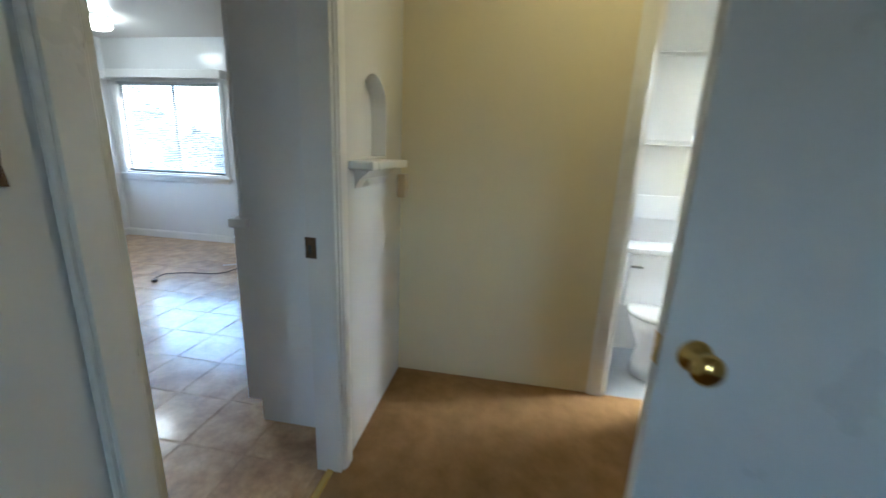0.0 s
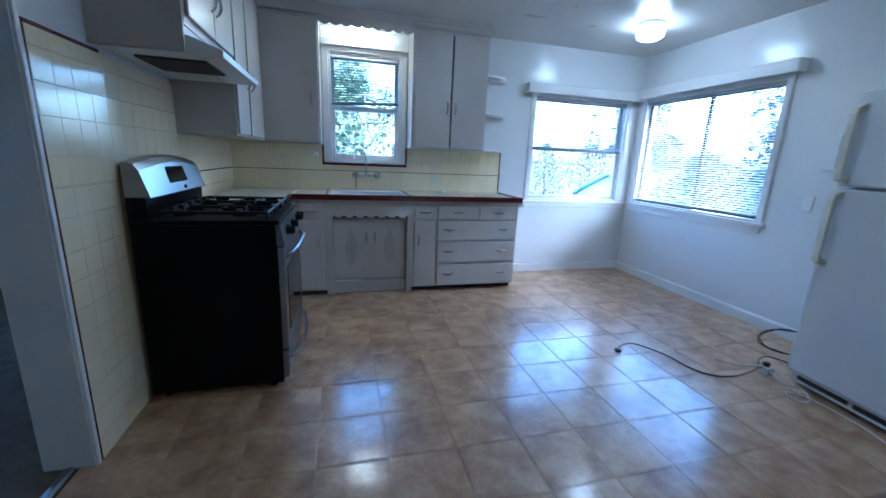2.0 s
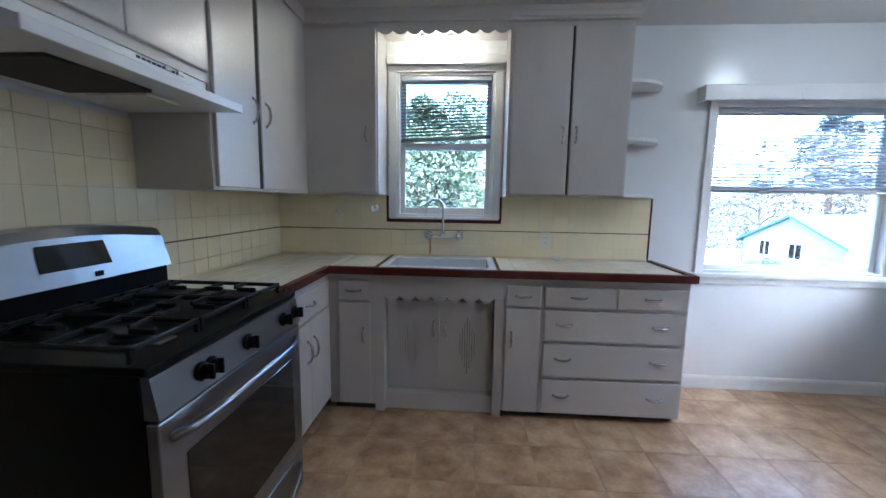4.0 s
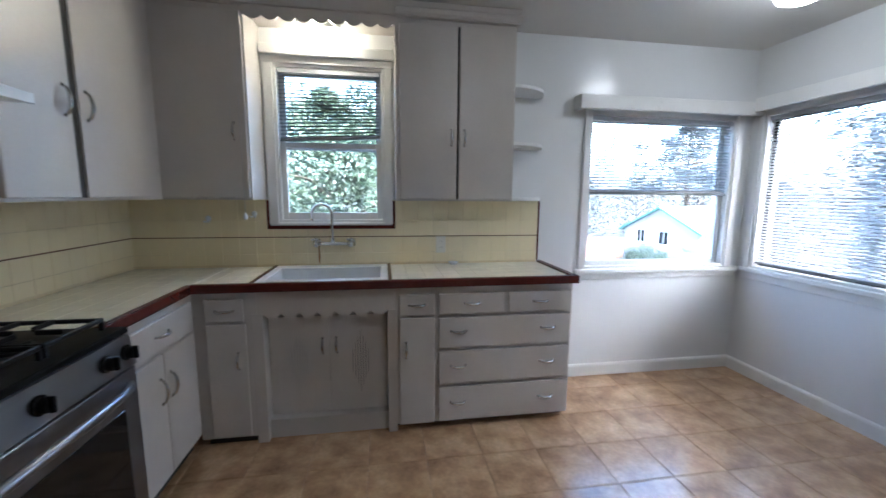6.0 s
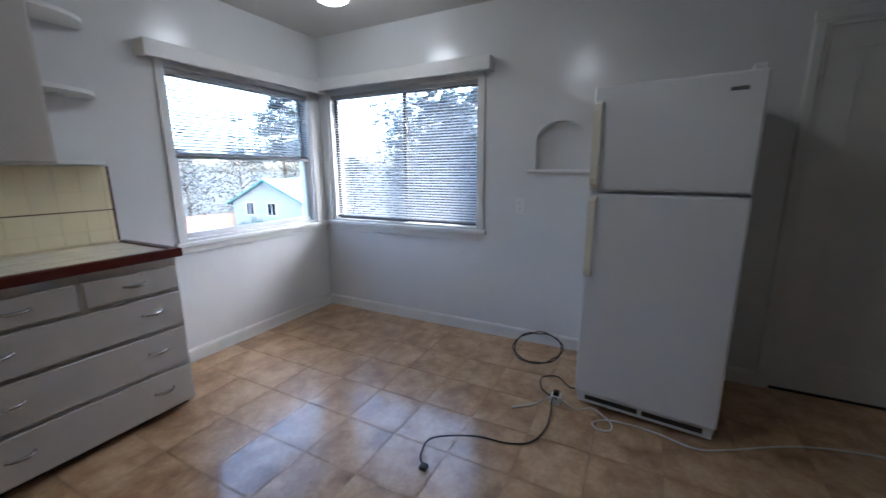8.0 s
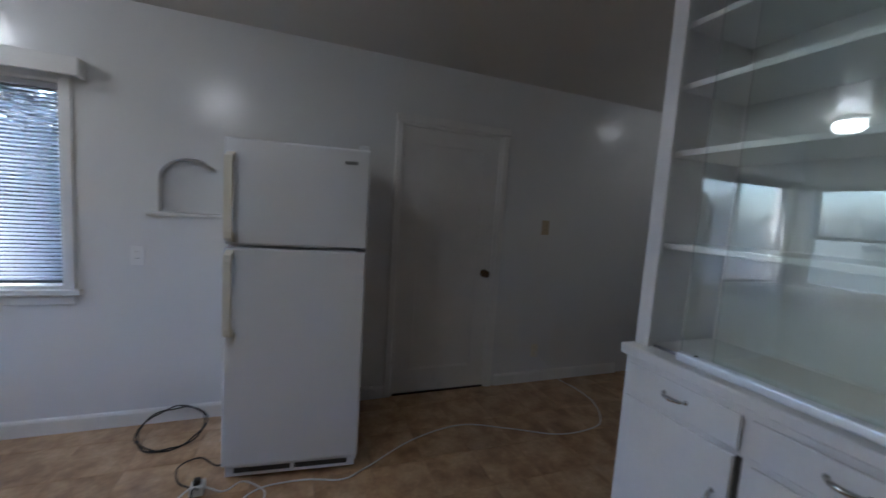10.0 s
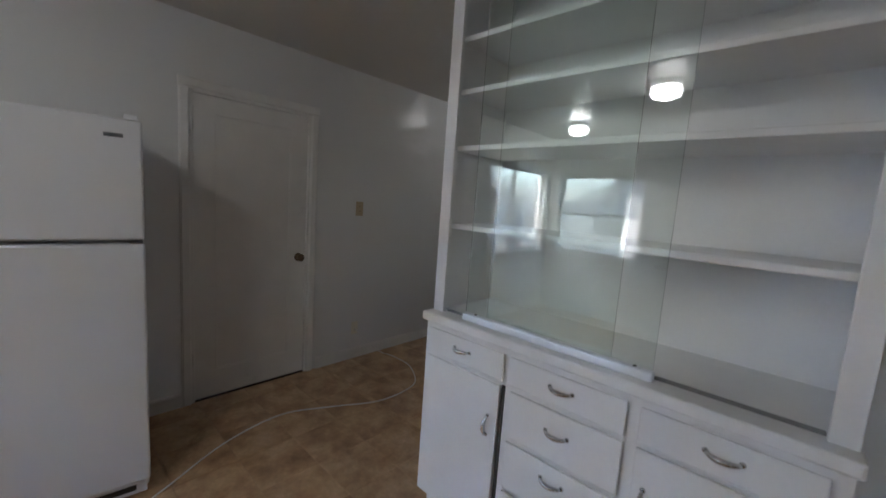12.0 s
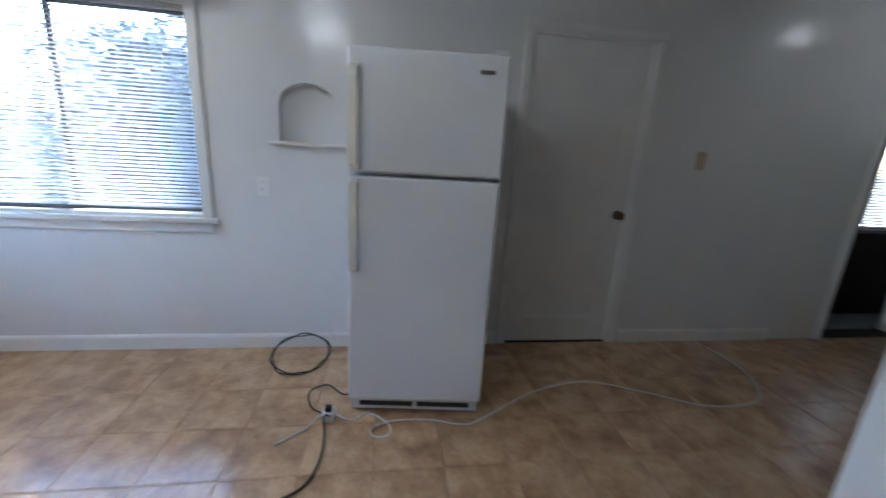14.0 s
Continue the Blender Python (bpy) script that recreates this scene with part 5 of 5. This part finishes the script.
cord("brown_cord", [(3.50, -2.37, 0.05), (3.60, -2.27, 0.03), (3.72, -2.24, 0.035), (3.80, -2.32, 0.02), (3.72, -2.42, 0.012), (3.80, -2.52, 0.015)], 0.004, RUBBER, "dark cord running under the refrigerator")
cord("white_cord", [(3.38, -2.15, 0.006), (3.46, -2.25, 0.008), (3.54, -2.35, 0.04), (3.52, -2.47, 0.006), (3.57, -2.55, 0.006), (3.48, -2.65, 0.006), (3.41, -2.65, 0.006), (3.395, -2.59, 0.01), (3.44, -2.57, 0.012), (3.50, -2.66, 0.008), (3.50, -2.85, 0.006), (3.455, -3.02, 0.006), (3.51, -3.15, 0.006), (3.70, -3.48, 0.006), (3.775, -3.83, 0.006), (3.66, -4.12, 0.006), (3.52, -4.40, 0.006), (3.51, -4.65, 0.006), (3.58, -4.83, 0.006), (3.82, -4.98, 0.006), (4.05, -5.0, 0.006), (4.22, -4.97, 0.006), (4.255, -4.85, 0.12), (4.265, -4.71, 0.27)], 0.0042, WHITEPLASTIC, "thin white extension cord trailing over the floor")
tp = thing("plug_block", (3.545, -2.36, 0), "white multi-way plug block on the tiles with cords in it", "plug")
part("block", box(3.515, 3.58, -2.39, -2.33, 0.0, 0.05, bevel=0.008), WHITEPLASTIC, tp)
part("plug", box(3.525, 3.555, -2.375, -2.345, 0.05, 0.078, bevel=0.005), RUBBER, tp)
units[0] = SURVEY

# ---- bathroom glimpse ----
to = thing("toilet", (2.52, -6.33, 0), "white porcelain toilet with a closed tank", "toilet")
part("tank", box(2.44, 2.66, -6.56, -6.13, 0.38, 0.73, bevel=0.02, seg=3), PORCELAIN, to)
part("tank_lid", box(2.425, 2.67, -6.58, -6.11, 0.7305, 0.765, bevel=0.01, seg=3), PORCELAIN, to)
part("flush_lever", box(2.427, 2.438, -6.22, -6.15, 0.64, 0.655, bevel=0.003), CHROME, to)
part("bowl", lathe([(0.001, 0.0), (0.13, 0.0), (0.12, 0.08), (0.11, 0.18), (0.16, 0.30), (0.185, 0.38), (0.001, 0.38)], (2.36, -6.345, 0.003)), PORCELAIN, to, smooth=True)
part("seat", lathe([(0.001, 0), (0.19, 0), (0.195, 0.015), (0.18, 0.03), (0.001, 0.034)], (2.36, -6.345, 0.3845)), PORCELAIN, to, smooth=True)
structure("wall_bath", wall_mesh("x", 2.68, 2.78, -7.45, -5.9, 0, TOP), WALL, "white bathroom wall", "wall")
bc = thing("bath_cabinet", (2.6, -6.4, 0.9), "white bathroom wall cabinet over the toilet with an open shelf", "cabinet")
part("body", box(2.54, 2.679, -6.72, -6.12, 1.36, 2.45), HUTCH, bc)
for z0, z1 in ((1.38, 1.83), (1.85, 2.43)):
    part("door", box(2.522, 2.5395, -6.70, -6.14, z0, z1, bevel=0.004), HUTCH, bc)
part("shelf_board", box(2.54, 2.679, -6.72, -6.12, 0.96, 1.0, bevel=0.003), HUTCH, bc)
part("shelf_front", box(2.53, 2.5395, -6.72, -6.12, 0.93, 1.07, bevel=0.003), HUTCH, bc)
for y in (-6.72, -6.14):
    part("side", box(2.54, 2.679, y, y + 0.02, 1.0005, 1.3595), HUTCH, bc)
single("folded_cloth", box(2.56, 2.64, -6.45, -6.25, 1.0005, 1.04, bevel=0.015), WHITEPLASTIC, "small white folded cloth on the bathroom shelf", "cloth")

# ---- outdoors ----
units[0] = METRES


def ground_height(x, y):
    d = max(0.0, math.hypot(x - 0.5, y + 3.5) - 9.0)
    return -0.9 - 4.3 * (1 - math.exp(-d / 11.0)) + 0.25 * noise.noise(Vector((x * 0.08, y * 0.08, 0)))


def ground():
    radii = [0, 6, 9, 12, 15, 18, 22, 27, 33, 40, 50, 65, 90, 140, 250, 500, 1200, 3000]
    seg = 48
    bm = bmesh.new()
    rings = []
    for r in radii[1:]:
        rings.append([bm.verts.new((0.5 + r * math.cos(2 * math.pi * k / seg), -3.5 + r * math.sin(2 * math.pi * k / seg),
                                    ground_height(0.5 + r * math.cos(2 * math.pi * k / seg), -3.5 + r * math.sin(2 * math.pi * k / seg)))) for k in range(seg)])
    c = bm.verts.new((0.5, -3.5, ground_height(0.5, -3.5) - 0.5))
    for k in range(seg):
        bm.faces.new((c, rings[0][k], rings[0][(k + 1) % seg]))
    for a, b in zip(rings, rings[1:]):
        for k in range(seg):
            j = (k + 1) % seg
            bm.faces.new((a[k], b[k], b[j], a[j]))
    bmesh.ops.recalc_face_normals(bm, faces=bm.faces[:])
    return bm


structure("ground", ground(), GRASS, "sloping ground with dry grass round the house", "ground", smooth=True)


def leaves(rng, centre, radii, count, size, gap=0.0):
    """Many small leaf blades in an uneven crown."""
    verts, faces = [], []
    lobes = [(Vector((rng.gauss(0, 0.45) * radii[0], rng.gauss(0, 0.45) * radii[1], rng.gauss(0, 0.45) * radii[2])), rng.uniform(0.3, 0.62)) for _ in range(16)]
    for _ in range(count):
        off, k = lobes[rng.randrange(len(lobes))]
        q = Vector((rng.gauss(0, 1), rng.gauss(0, 1), rng.gauss(0, 1))).normalized() * rng.uniform(0.55, 1.0)
        p = Vector(centre) + off + Vector((q.x * radii[0] * k, q.y * radii[1] * k, q.z * radii[2] * k))
        a = Vector((rng.gauss(0, 1), rng.gauss(0, 1), rng.gauss(0, 0.7))).normalized()
        b = a.cross(Vector((rng.gauss(0, 1), rng.gauss(0, 1), rng.gauss(0, 1)))).normalized()
        s = size * rng.uniform(0.6, 1.4)
        n = len(verts)
        verts += [p - a * s, p + b * s * 0.4, p + a * s, p - b * s * 0.4]
        faces.append((n, n + 1, n + 2, n + 3))
    data = bpy.data.meshes.new("crown")
    data.from_pydata([tuple(v) for v in verts], [], faces)
    return data


def tree(x, y, height, spread, leaf, seed, label, count=5000, size=0.12, low=0.35, conifer=False):
    rng = random.Random(seed)
    z = ground_height(x, y) - 0.2
    t = thing("tree", (x, y, z), label, "tree", "trees outside")
    bm = bmesh.new()
    top = z + height
    r0 = height * 0.025
    add_tube(bm, smooth_line([(x, y, z), (x + 0.1, y, z + height * 0.3), (x - 0.1, y + 0.1, z + height * 0.6), (x, y, top - height * 0.08)], 5),
             [r0 * (1 - 0.85 * i / 15) for i in range(16)], seg=10)
    clumps = []
    for i in range(16):
        f = low + (0.97 - low) * (i + rng.random()) / 16
        a = i * 2.4 + rng.uniform(-0.4, 0.4)
        reach = spread * ((1.05 - f) * 1.4 if conifer else math.sin(math.pi * min(0.97, (f - low) / (1 - low) * 0.8 + 0.2))) * rng.uniform(0.7, 1.1)
        base = Vector((x, y, z + height * f))
        tip = base + Vector((reach * math.cos(a), reach * math.sin(a), (-0.05 if conifer else 0.3) * reach))
        add_tube(bm, smooth_line([base, (base + tip) / 2 + Vector((0, 0, 0.1 * reach)), tip], 4), [r0 * 0.35 * (1 - 0.8 * k / 8) for k in range(9)], seg=6)
        clumps.append((base.lerp(tip, 0.65), max(0.4, reach)))
    part("trunk", bm, BARK, t, smooth=True)
    verts, faces = [], []
    for c, reach in clumps:
        flat = 0.35 if conifer else 0.6
        d = leaves(rng, c, (reach * 0.75, reach * 0.75, reach * flat), count // 16, size)
        n = len(verts)
        verts += [tuple(v.co) for v in d.vertices]
        faces += [tuple(k + n for k in p.vertices) for p in d.polygons]
        bpy.data.meshes.remove(d)
    data = bpy.data.meshes.new("crown")
    data.from_pydata(verts, [], faces)
    data.materials.append(leaf)
    tagged(hang(new("crown", data), t), "", "", "", "stuff")
    return t


def house(x, y, turn, w, d, wall_h, roof_h, label, roof=None, windows=()):
    """A small gabled house; its gable faces local -y."""
    z = ground_height(x, y) - 0.3
    t = thing("house", (x, y, z), label, "house")
    t.rotation_euler = (0, 0, radians(turn))

    def put(name, bm, mat, parent=None):
        ob = new(name, mesh_of(name, bm, mat))
        ob.parent = parent or t
        return ob
    put("wall", prism([(-w / 2, 0), (w / 2, 0), (w / 2, wall_h), (0, wall_h + roof_h), (-w / 2, wall_h)], "y", -d / 2, d / 2), HOUSEWHITE)
    e = 0.45
    for s in (-1, 1):
        k = roof_h / (w / 2)
        put("roof", prism([(0, wall_h + roof_h + 0.02), (s * (w / 2 + e), wall_h - k * e + 0.02), (s * (w / 2 + e), wall_h - k * e + 0.2), (0, wall_h + roof_h + 0.22)], "y", -d / 2 - e, d / 2 + e), roof or ROOFGREEN)
    for wx, wz, ww, wh, side in windows:
        if side == "front":
            win = put("window", wall_mesh("y", -d / 2 - 0.05, -d / 2 - 0.002, wx - ww / 2 - 0.08, wx + ww / 2 + 0.08, wz - 0.08, wz + wh + 0.08, ((wx - ww / 2, wx + ww / 2, wz, wz + wh),)), TRIM)
            put("pane", box(wx - ww / 2, wx + ww / 2, -d / 2 - 0.02, -d / 2 - 0.004, wz, wz + wh), BLACKGLASS, win)
            put("mullion", box(wx - 0.03, wx + 0.03, -d / 2 - 0.045, -d / 2 - 0.021, wz, wz + wh), TRIM, win)
        else:
            win = put("window", wall_mesh("x", w / 2 + 0.002, w / 2 + 0.05, wx - ww / 2 - 0.08, wx + ww / 2 + 0.08, wz - 0.08, wz + wh + 0.08, ((wx - ww / 2, wx + ww / 2, wz, wz + wh),)), TRIM)
            put("pane", box(w / 2 + 0.004, w / 2 + 0.02, wx - ww / 2, wx + ww / 2, wz, wz + wh), BLACKGLASS, win)
    return t


house(32.4, 32.5, -72, 7.6, 9.0, 3.55, 2.1, "white stucco house with a faded green gable roof", windows=((-1.9, 2.3, 0.8, 1.2, "front"), (0.5, 2.25, 0.9, 1.2, "front"), (-2.2, 2.2, 1.5, 1.1, "side")))
house(6.2, 27.0, 0, 9.4, 7.0, 7.9, 1.8, "tall white stucco neighbour house with a grey roof", roof=ROOFGREY, windows=((-4.0, 5.9, 0.85, 1.1, "front"), (-1.4, 5.9, 0.85, 1.1, "front"), (-4.0, 2.6, 0.85, 1.1, "front")))
house(-6.5, 20.0, 10, 8.0, 7.0, 3.2, 1.6, "white house across the front street", roof=BARK, windows=((-1.5, 1.2, 1.0, 1.2, "front"), (1.5, 1.2, 1.0, 1.2, "front")))

tree(0.05, 9.5, 6.8, 2.9, LEAF, 3, "broad green garden tree behind the sink window", 42000, 0.075, low=0.15)
tree(41.5, 43.5, 19.0, 7.0, LEAFBLUE, 11, "tall spreading conifer behind the white house", 6000, 0.30, low=0.4, conifer=True)
tree(20.0, 52.0, 12.0, 5.0, LEAFBLUE, 12, "far grey-green tree against the sky", 4000, 0.28)
tree(24.0, 4.0, 12.0, 4.4, LEAFBLUE, 14, "tall grey-green tree beside the house", 18000, 0.18, low=0.12)
tree(17.0, 0.5, 10.5, 3.4, LEAFBLUE, 15, "grey-green tree close to the east window", 24000, 0.12, low=0.12)
tree(15.0, -3.4, 8.5, 3.0, LEAFBLUE, 21, "grey-green tree with thin leaves", 22000, 0.11, low=0.1)
tree(30.0, 12.0, 12.0, 5.0, LEAFBLUE, 22, "broad tree on the far slope", 9000, 0.26, low=0.1)
tree(19.5, 6.5, 8.0, 3.0, LEAFBLUE, 23, "grey-green tree with thin leaves", 6500, 0.10, low=0.05)
tree(23.0, 15.5, 7.0, 3.2, LEAFBLUE, 25, "thin grey-green leafy tree on the slope", 4500, 0.12, low=0.05)
tree(29.5, 47.0, 9.5, 4.0, LEAFBLUE, 26, "thin grey-green tree behind the white house", 3000, 0.18, low=0.05)
tree(35.5, 45.0, 9.5, 4.0, LEAFBLUE, 27, "thin grey-green tree behind the white house", 3000, 0.18, low=0.05)
tree(43.0, 43.0, 9.0, 4.0, LEAFBLUE, 28, "thin grey-green tree behind the white house", 3000, 0.18, low=0.05)
tree(22.0, -7.45, 12.0, 4.5, LEAFBLUE, 16, "tall grey-green tree on the slope", 5000, 0.16, low=0.2)
tree(-4.5, 14.0, 7.0, 3.0, LEAF, 17, "green street tree before the front room", 4000, 0.13, low=0.4)


def shrub(x, y, r, h, seed):
    rng = random.Random(seed)
    z = ground_height(x, y)
    d = leaves(rng, (x, y, z + h * 0.45), (r, r, h * 0.5), 1500, 0.09)
    d.materials.append(LEAF)
    ob = new("shrub", d)
    return tagged(ob, "low clipped green shrub by the white house", "shrub", "shrubs outside")


for k, (x, y) in enumerate(((25.6, 29.6), (26.6, 28.9), (24.7, 30.4))):
    shrub(x, y, 0.9, 1.7, 40 + k)

fence = thing("fence", (23.0, 35.0, ground_height(23.0, 35.0)), "weathered reddish plank fence beside the white house", "fence")
plank = mesh_of("plank", box(-0.09, 0.09, -0.012, 0.012, 0, 2.3, bevel=0.004, seg=1), REDWOOD, placed=False)
for k in range(36):
    a = k / 36
    x, y = 19.5 + 7.0 * a, 36.0 - 2.0 * a
    ob = new("plank", plank)
    ob.parent = fence
    ob.matrix_parent_inverse = Matrix.Translation(-fence.location)
    ob.matrix_basis = pose(x, y, ground_height(x, y) - 0.1, 0, 0, -16)
fence2 = thing("fence", (1.6, 16.0, ground_height(1.6, 16)), "reddish plank fence behind the garden tree", "fence")
for k in range(30):
    x, y = -1.5 + k * 0.2, 16.0
    ob = new("plank", plank)
    ob.parent = fence2
    ob.matrix_parent_inverse = Matrix.Translation(-fence2.location)
    ob.matrix_basis = pose(x, y, ground_height(x, y) - 0.1)

car = thing("parked_car", (-4.6, 10.5, ground_height(-4.6, 10.5)), "blue parked car on the street before the house", "car")
cz = ground_height(-4.6, 10.5)
part("body", prism([(-6.7, cz + 0.3), (-2.5, cz + 0.3), (-2.45, cz + 0.75), (-3.3, cz + 0.9), (-5.9, cz + 0.92), (-6.75, cz + 0.8)], "y", 9.7, 11.3), CARBLUE, car)
part("cabin", prism([(-5.8, cz + 0.92), (-3.5, cz + 0.9), (-4.1, cz + 1.4), (-5.3, cz + 1.42)], "y", 9.8, 11.2), BLACKGLASS, car)
part("roof", box(-5.3, -4.1, 9.82, 11.18, cz + 1.415, cz + 1.46, bevel=0.02), CARBLUE, car)
for x in (-5.9, -3.3):
    for y in (9.75, 11.05):
        wh = part("wheel", lathe([(0.001, 0), (0.31, 0.0), (0.33, 0.03), (0.33, 0.17), (0.31, 0.2), (0.001, 0.2)], (x, y, cz + 0.32), "y"), RUBBER, car)

# ---- pieces of the backsplash, counter and floor ----
units[0] = SURVEY
TILE = 0.1085


def tile_mesh(name, axis, size_u, size_v, thick, material, bev=0.0011):
    """One pillowed tile, centred on the origin, its back on the plane of the wall. axis: the way it faces."""
    bm = bmesh.new()
    if axis == "-y":
        add_box(bm, -size_u / 2, size_u / 2, -thick, 0, -size_v / 2, size_v / 2, bevel=bev, seg=1)
    elif axis == "x":
        add_box(bm, 0, thick, -size_u / 2, size_u / 2, -size_v / 2, size_v / 2, bevel=bev, seg=1)
    else:
        add_box(bm, -size_u / 2, size_u / 2, -size_v / 2, size_v / 2, 0, thick, bevel=bev, seg=1)
    return mesh_of(name, bm, material, placed=False)


SHAPES = {}


def lay(parent, axis, u0, u1, v0, v1, plane, thick, material, name="tile", joint=0.0007, pitch=TILE):
    """One piece between two pairs of coordinates; alike pieces share their mesh."""
    lo = site(*{"-y": (u0, plane, v0), "x": (plane, u0, v0), "z": (u0, v0, plane)}[axis])
    hi = site(*{"-y": (u1, plane, v1), "x": (plane, u1, v1), "z": (u1, v1, plane)}[axis])
    a, b = {"-y": (0, 2), "x": (1, 2), "z": (0, 1)}[axis]
    su, sv = round(hi[a] - lo[a] - joint, 4), round(hi[b] - lo[b] - joint, 4)
    if su < 0.004 or sv < 0.004:
        return
    key = (axis, su, sv, thick, material.name)
    if key not in SHAPES:
        SHAPES[key] = tile_mesh(name, axis, su, sv, thick, material)
    ob = new(name, SHAPES[key])
    ob.parent = parent
    if parent.type == "EMPTY":
        ob.matrix_parent_inverse = Matrix.Translation(-parent.location)
    ob.location = (lo + hi) / 2


def cuts(lo, hi, start, pitch):
    """Piece edges on a grid through start, clipped to lo and hi."""
    k = math.floor((lo - start) / pitch)
    edges = [lo]
    g = start + (k + 1) * pitch
    while g < hi - 0.004:
        if g > lo + 0.004:
            edges.append(g)
        g += pitch
    return list(zip(edges, [*edges[1:], hi]))


bs = structure("backsplash_bed_north", wall_mesh("y", -0.006, -0.0005, 0.006, 2.745, 0.8965, 1.3345, ((0.856, 1.672, 1.16, 1.40),)), CREAMGROUT, "cream tiled backsplash behind the sink", "backsplash")
for x0, x1 in cuts(0.006, 2.745, 0.006, TILE):
    for z0, z1 in ((0.9145, 0.985), (0.985, 1.0895), (1.0955, 1.2), (1.2, 1.3335)):
        if x0 > 0.82 and x1 < 1.71 and z1 > 1.15:
            continue
        if x1 > 0.837 and x0 < 1.691 and z1 > 1.145:
            if x0 < 0.837:
                lay(bs, "-y", x0, 0.837, z0, z1, -0.006, 0.006, CREAM)
            elif x1 > 1.691:
                lay(bs, "-y", 1.691, x1, z0, z1, -0.006, 0.006, CREAM)
            continue
        lay(bs, "-y", x0, x1, z0, z1, -0.006, 0.006, CREAM)
for x0, x1 in cuts(0.838, 1.69, 0.006, TILE):
    lay(bs, "-y", x0, x1, 1.0955, 1.1445, -0.006, 0.006, CREAM)
structure("backsplash_line_north", box(0.012, 2.745, -0.0115, -0.0062, 1.0903, 1.0948), MAROON, "thin dark liner in the backsplash", "backsplash")
structure("backsplash_edge_east", box(2.7455, 2.758, -0.014, -0.0005, 0.9145, 1.334, bevel=0.003), MAROON, "maroon edge tiles of the backsplash", "backsplash")
bw = structure("backsplash_bed_west", box(0.0005, 0.006, -2.478, -0.0065, 0.0, 1.611), CREAMGROUT, "cream tiled wall beside the stove", "backsplash")
for y0, y1 in cuts(-2.478, -0.0125, -2.478, TILE):
    for z0, z1 in ((0.0, 0.097), (0.097, 0.2055), (0.2055, 0.314), (0.314, 0.4225), (0.4225, 0.531), (0.531, 0.6395), (0.6395, 0.748), (0.748, 0.8565), (0.8565, 0.985), (0.985, 1.0895), (1.0955, 1.2), (1.2, 1.3335), (1.3335, 1.442), (1.442, 1.5505), (1.5505, 1.611)):
        if y0 > -1.2 and (z0 < 0.9 or z0 > 1.33):
            if not (y0 > -1.2 and z0 > 0.85 and z0 < 0.9):
                continue
            z0 = 0.9145
        if -1.95 < y0 and z0 < 0.75:
            continue
        lay(bw, "x", y0, y1, z0, z1, 0.006, 0.006, CREAM)
structure("backsplash_line_west", box(0.0062, 0.0115, -1.28, -0.0122, 1.0903, 1.0948), MAROON, "thin dark liner in the backsplash", "backsplash")

for region in ((0.0125, 0.5745, -1.261, -0.0125), (0.5945, 0.8775, -0.5745, -0.0125), (1.6525, 2.746, -0.5745, -0.0125)):
    for x0, x1 in cuts(region[0], region[1], 0.0125, TILE):
        for y0, y1 in cuts(region[2], region[3], -0.0125, TILE):
            lay(ct, "z", x0, x1, y0, y1, 0.896, 0.0055, COUNTER, "counter_tile", joint=0.0009)


def floor_tile_mesh(su, sv):
    """A vinyl tile with a shallow groove just inside its edge."""
    bm = bmesh.new()
    rows = []
    for inset, z in ((0.0, 0.0), (0.0, 0.0114), (0.0036, 0.0116), (0.0043, 0.0105), (0.0052, 0.0105), (0.0059, 0.0117)):
        a, b = su / 2 - inset, sv / 2 - inset
        rows.append([bm.verts.new(p) for p in ((-a, -b, z), (a, -b, z), (a, b, z), (-a, b, z))])
    for p, q in zip(rows, rows[1:]):
        for k in range(4):
            j = (k + 1) % 4
            bm.faces.new((p[k], p[j], q[j], q[k]))
    bm.faces.new(rows[-1])
    bmesh.ops.recalc_face_normals(bm, faces=bm.faces[:])
    return mesh_of("floor_tile", bm, FLOOR, placed=False)


fl = structure("floor", box(-0.085, EAST, SOUTH - 0.075, 0.0, -0.0118, -0.0115), GROUT, "brown mottled twelve-inch vinyl tile floor", "floor")
FLOORSHAPES = {}
P = 0.299
for (ax0, ax1, ay0, ay1) in ((-0.064, EAST, SOUTH, 0.0), (0.44, 1.20, -4.684, SOUTH), (2.65, EAST, -5.8, SOUTH), (3.5, EAST, -7.45, -5.8)):
    (bx0, by0, _), (bx1, by1, _) = site(ax0, ay0), site(ax1, ay1)
    for x0, x1 in cuts(bx0, bx1, 1.115, P):
        for y0, y1 in cuts(by0, by1, -1.388, P):
            su, sv = round(x1 - x0 - 0.001, 3), round(y1 - y0 - 0.001, 3)
            if su < 0.025 or sv < 0.025:
                continue
            if (su, sv) not in FLOORSHAPES:
                FLOORSHAPES[su, sv] = floor_tile_mesh(su, sv)
            ob = new("floor_tile", FLOORSHAPES[su, sv])
            ob.parent = fl
            ob.location = ((x0 + x1) / 2, (y0 + y1) / 2, -0.0114)
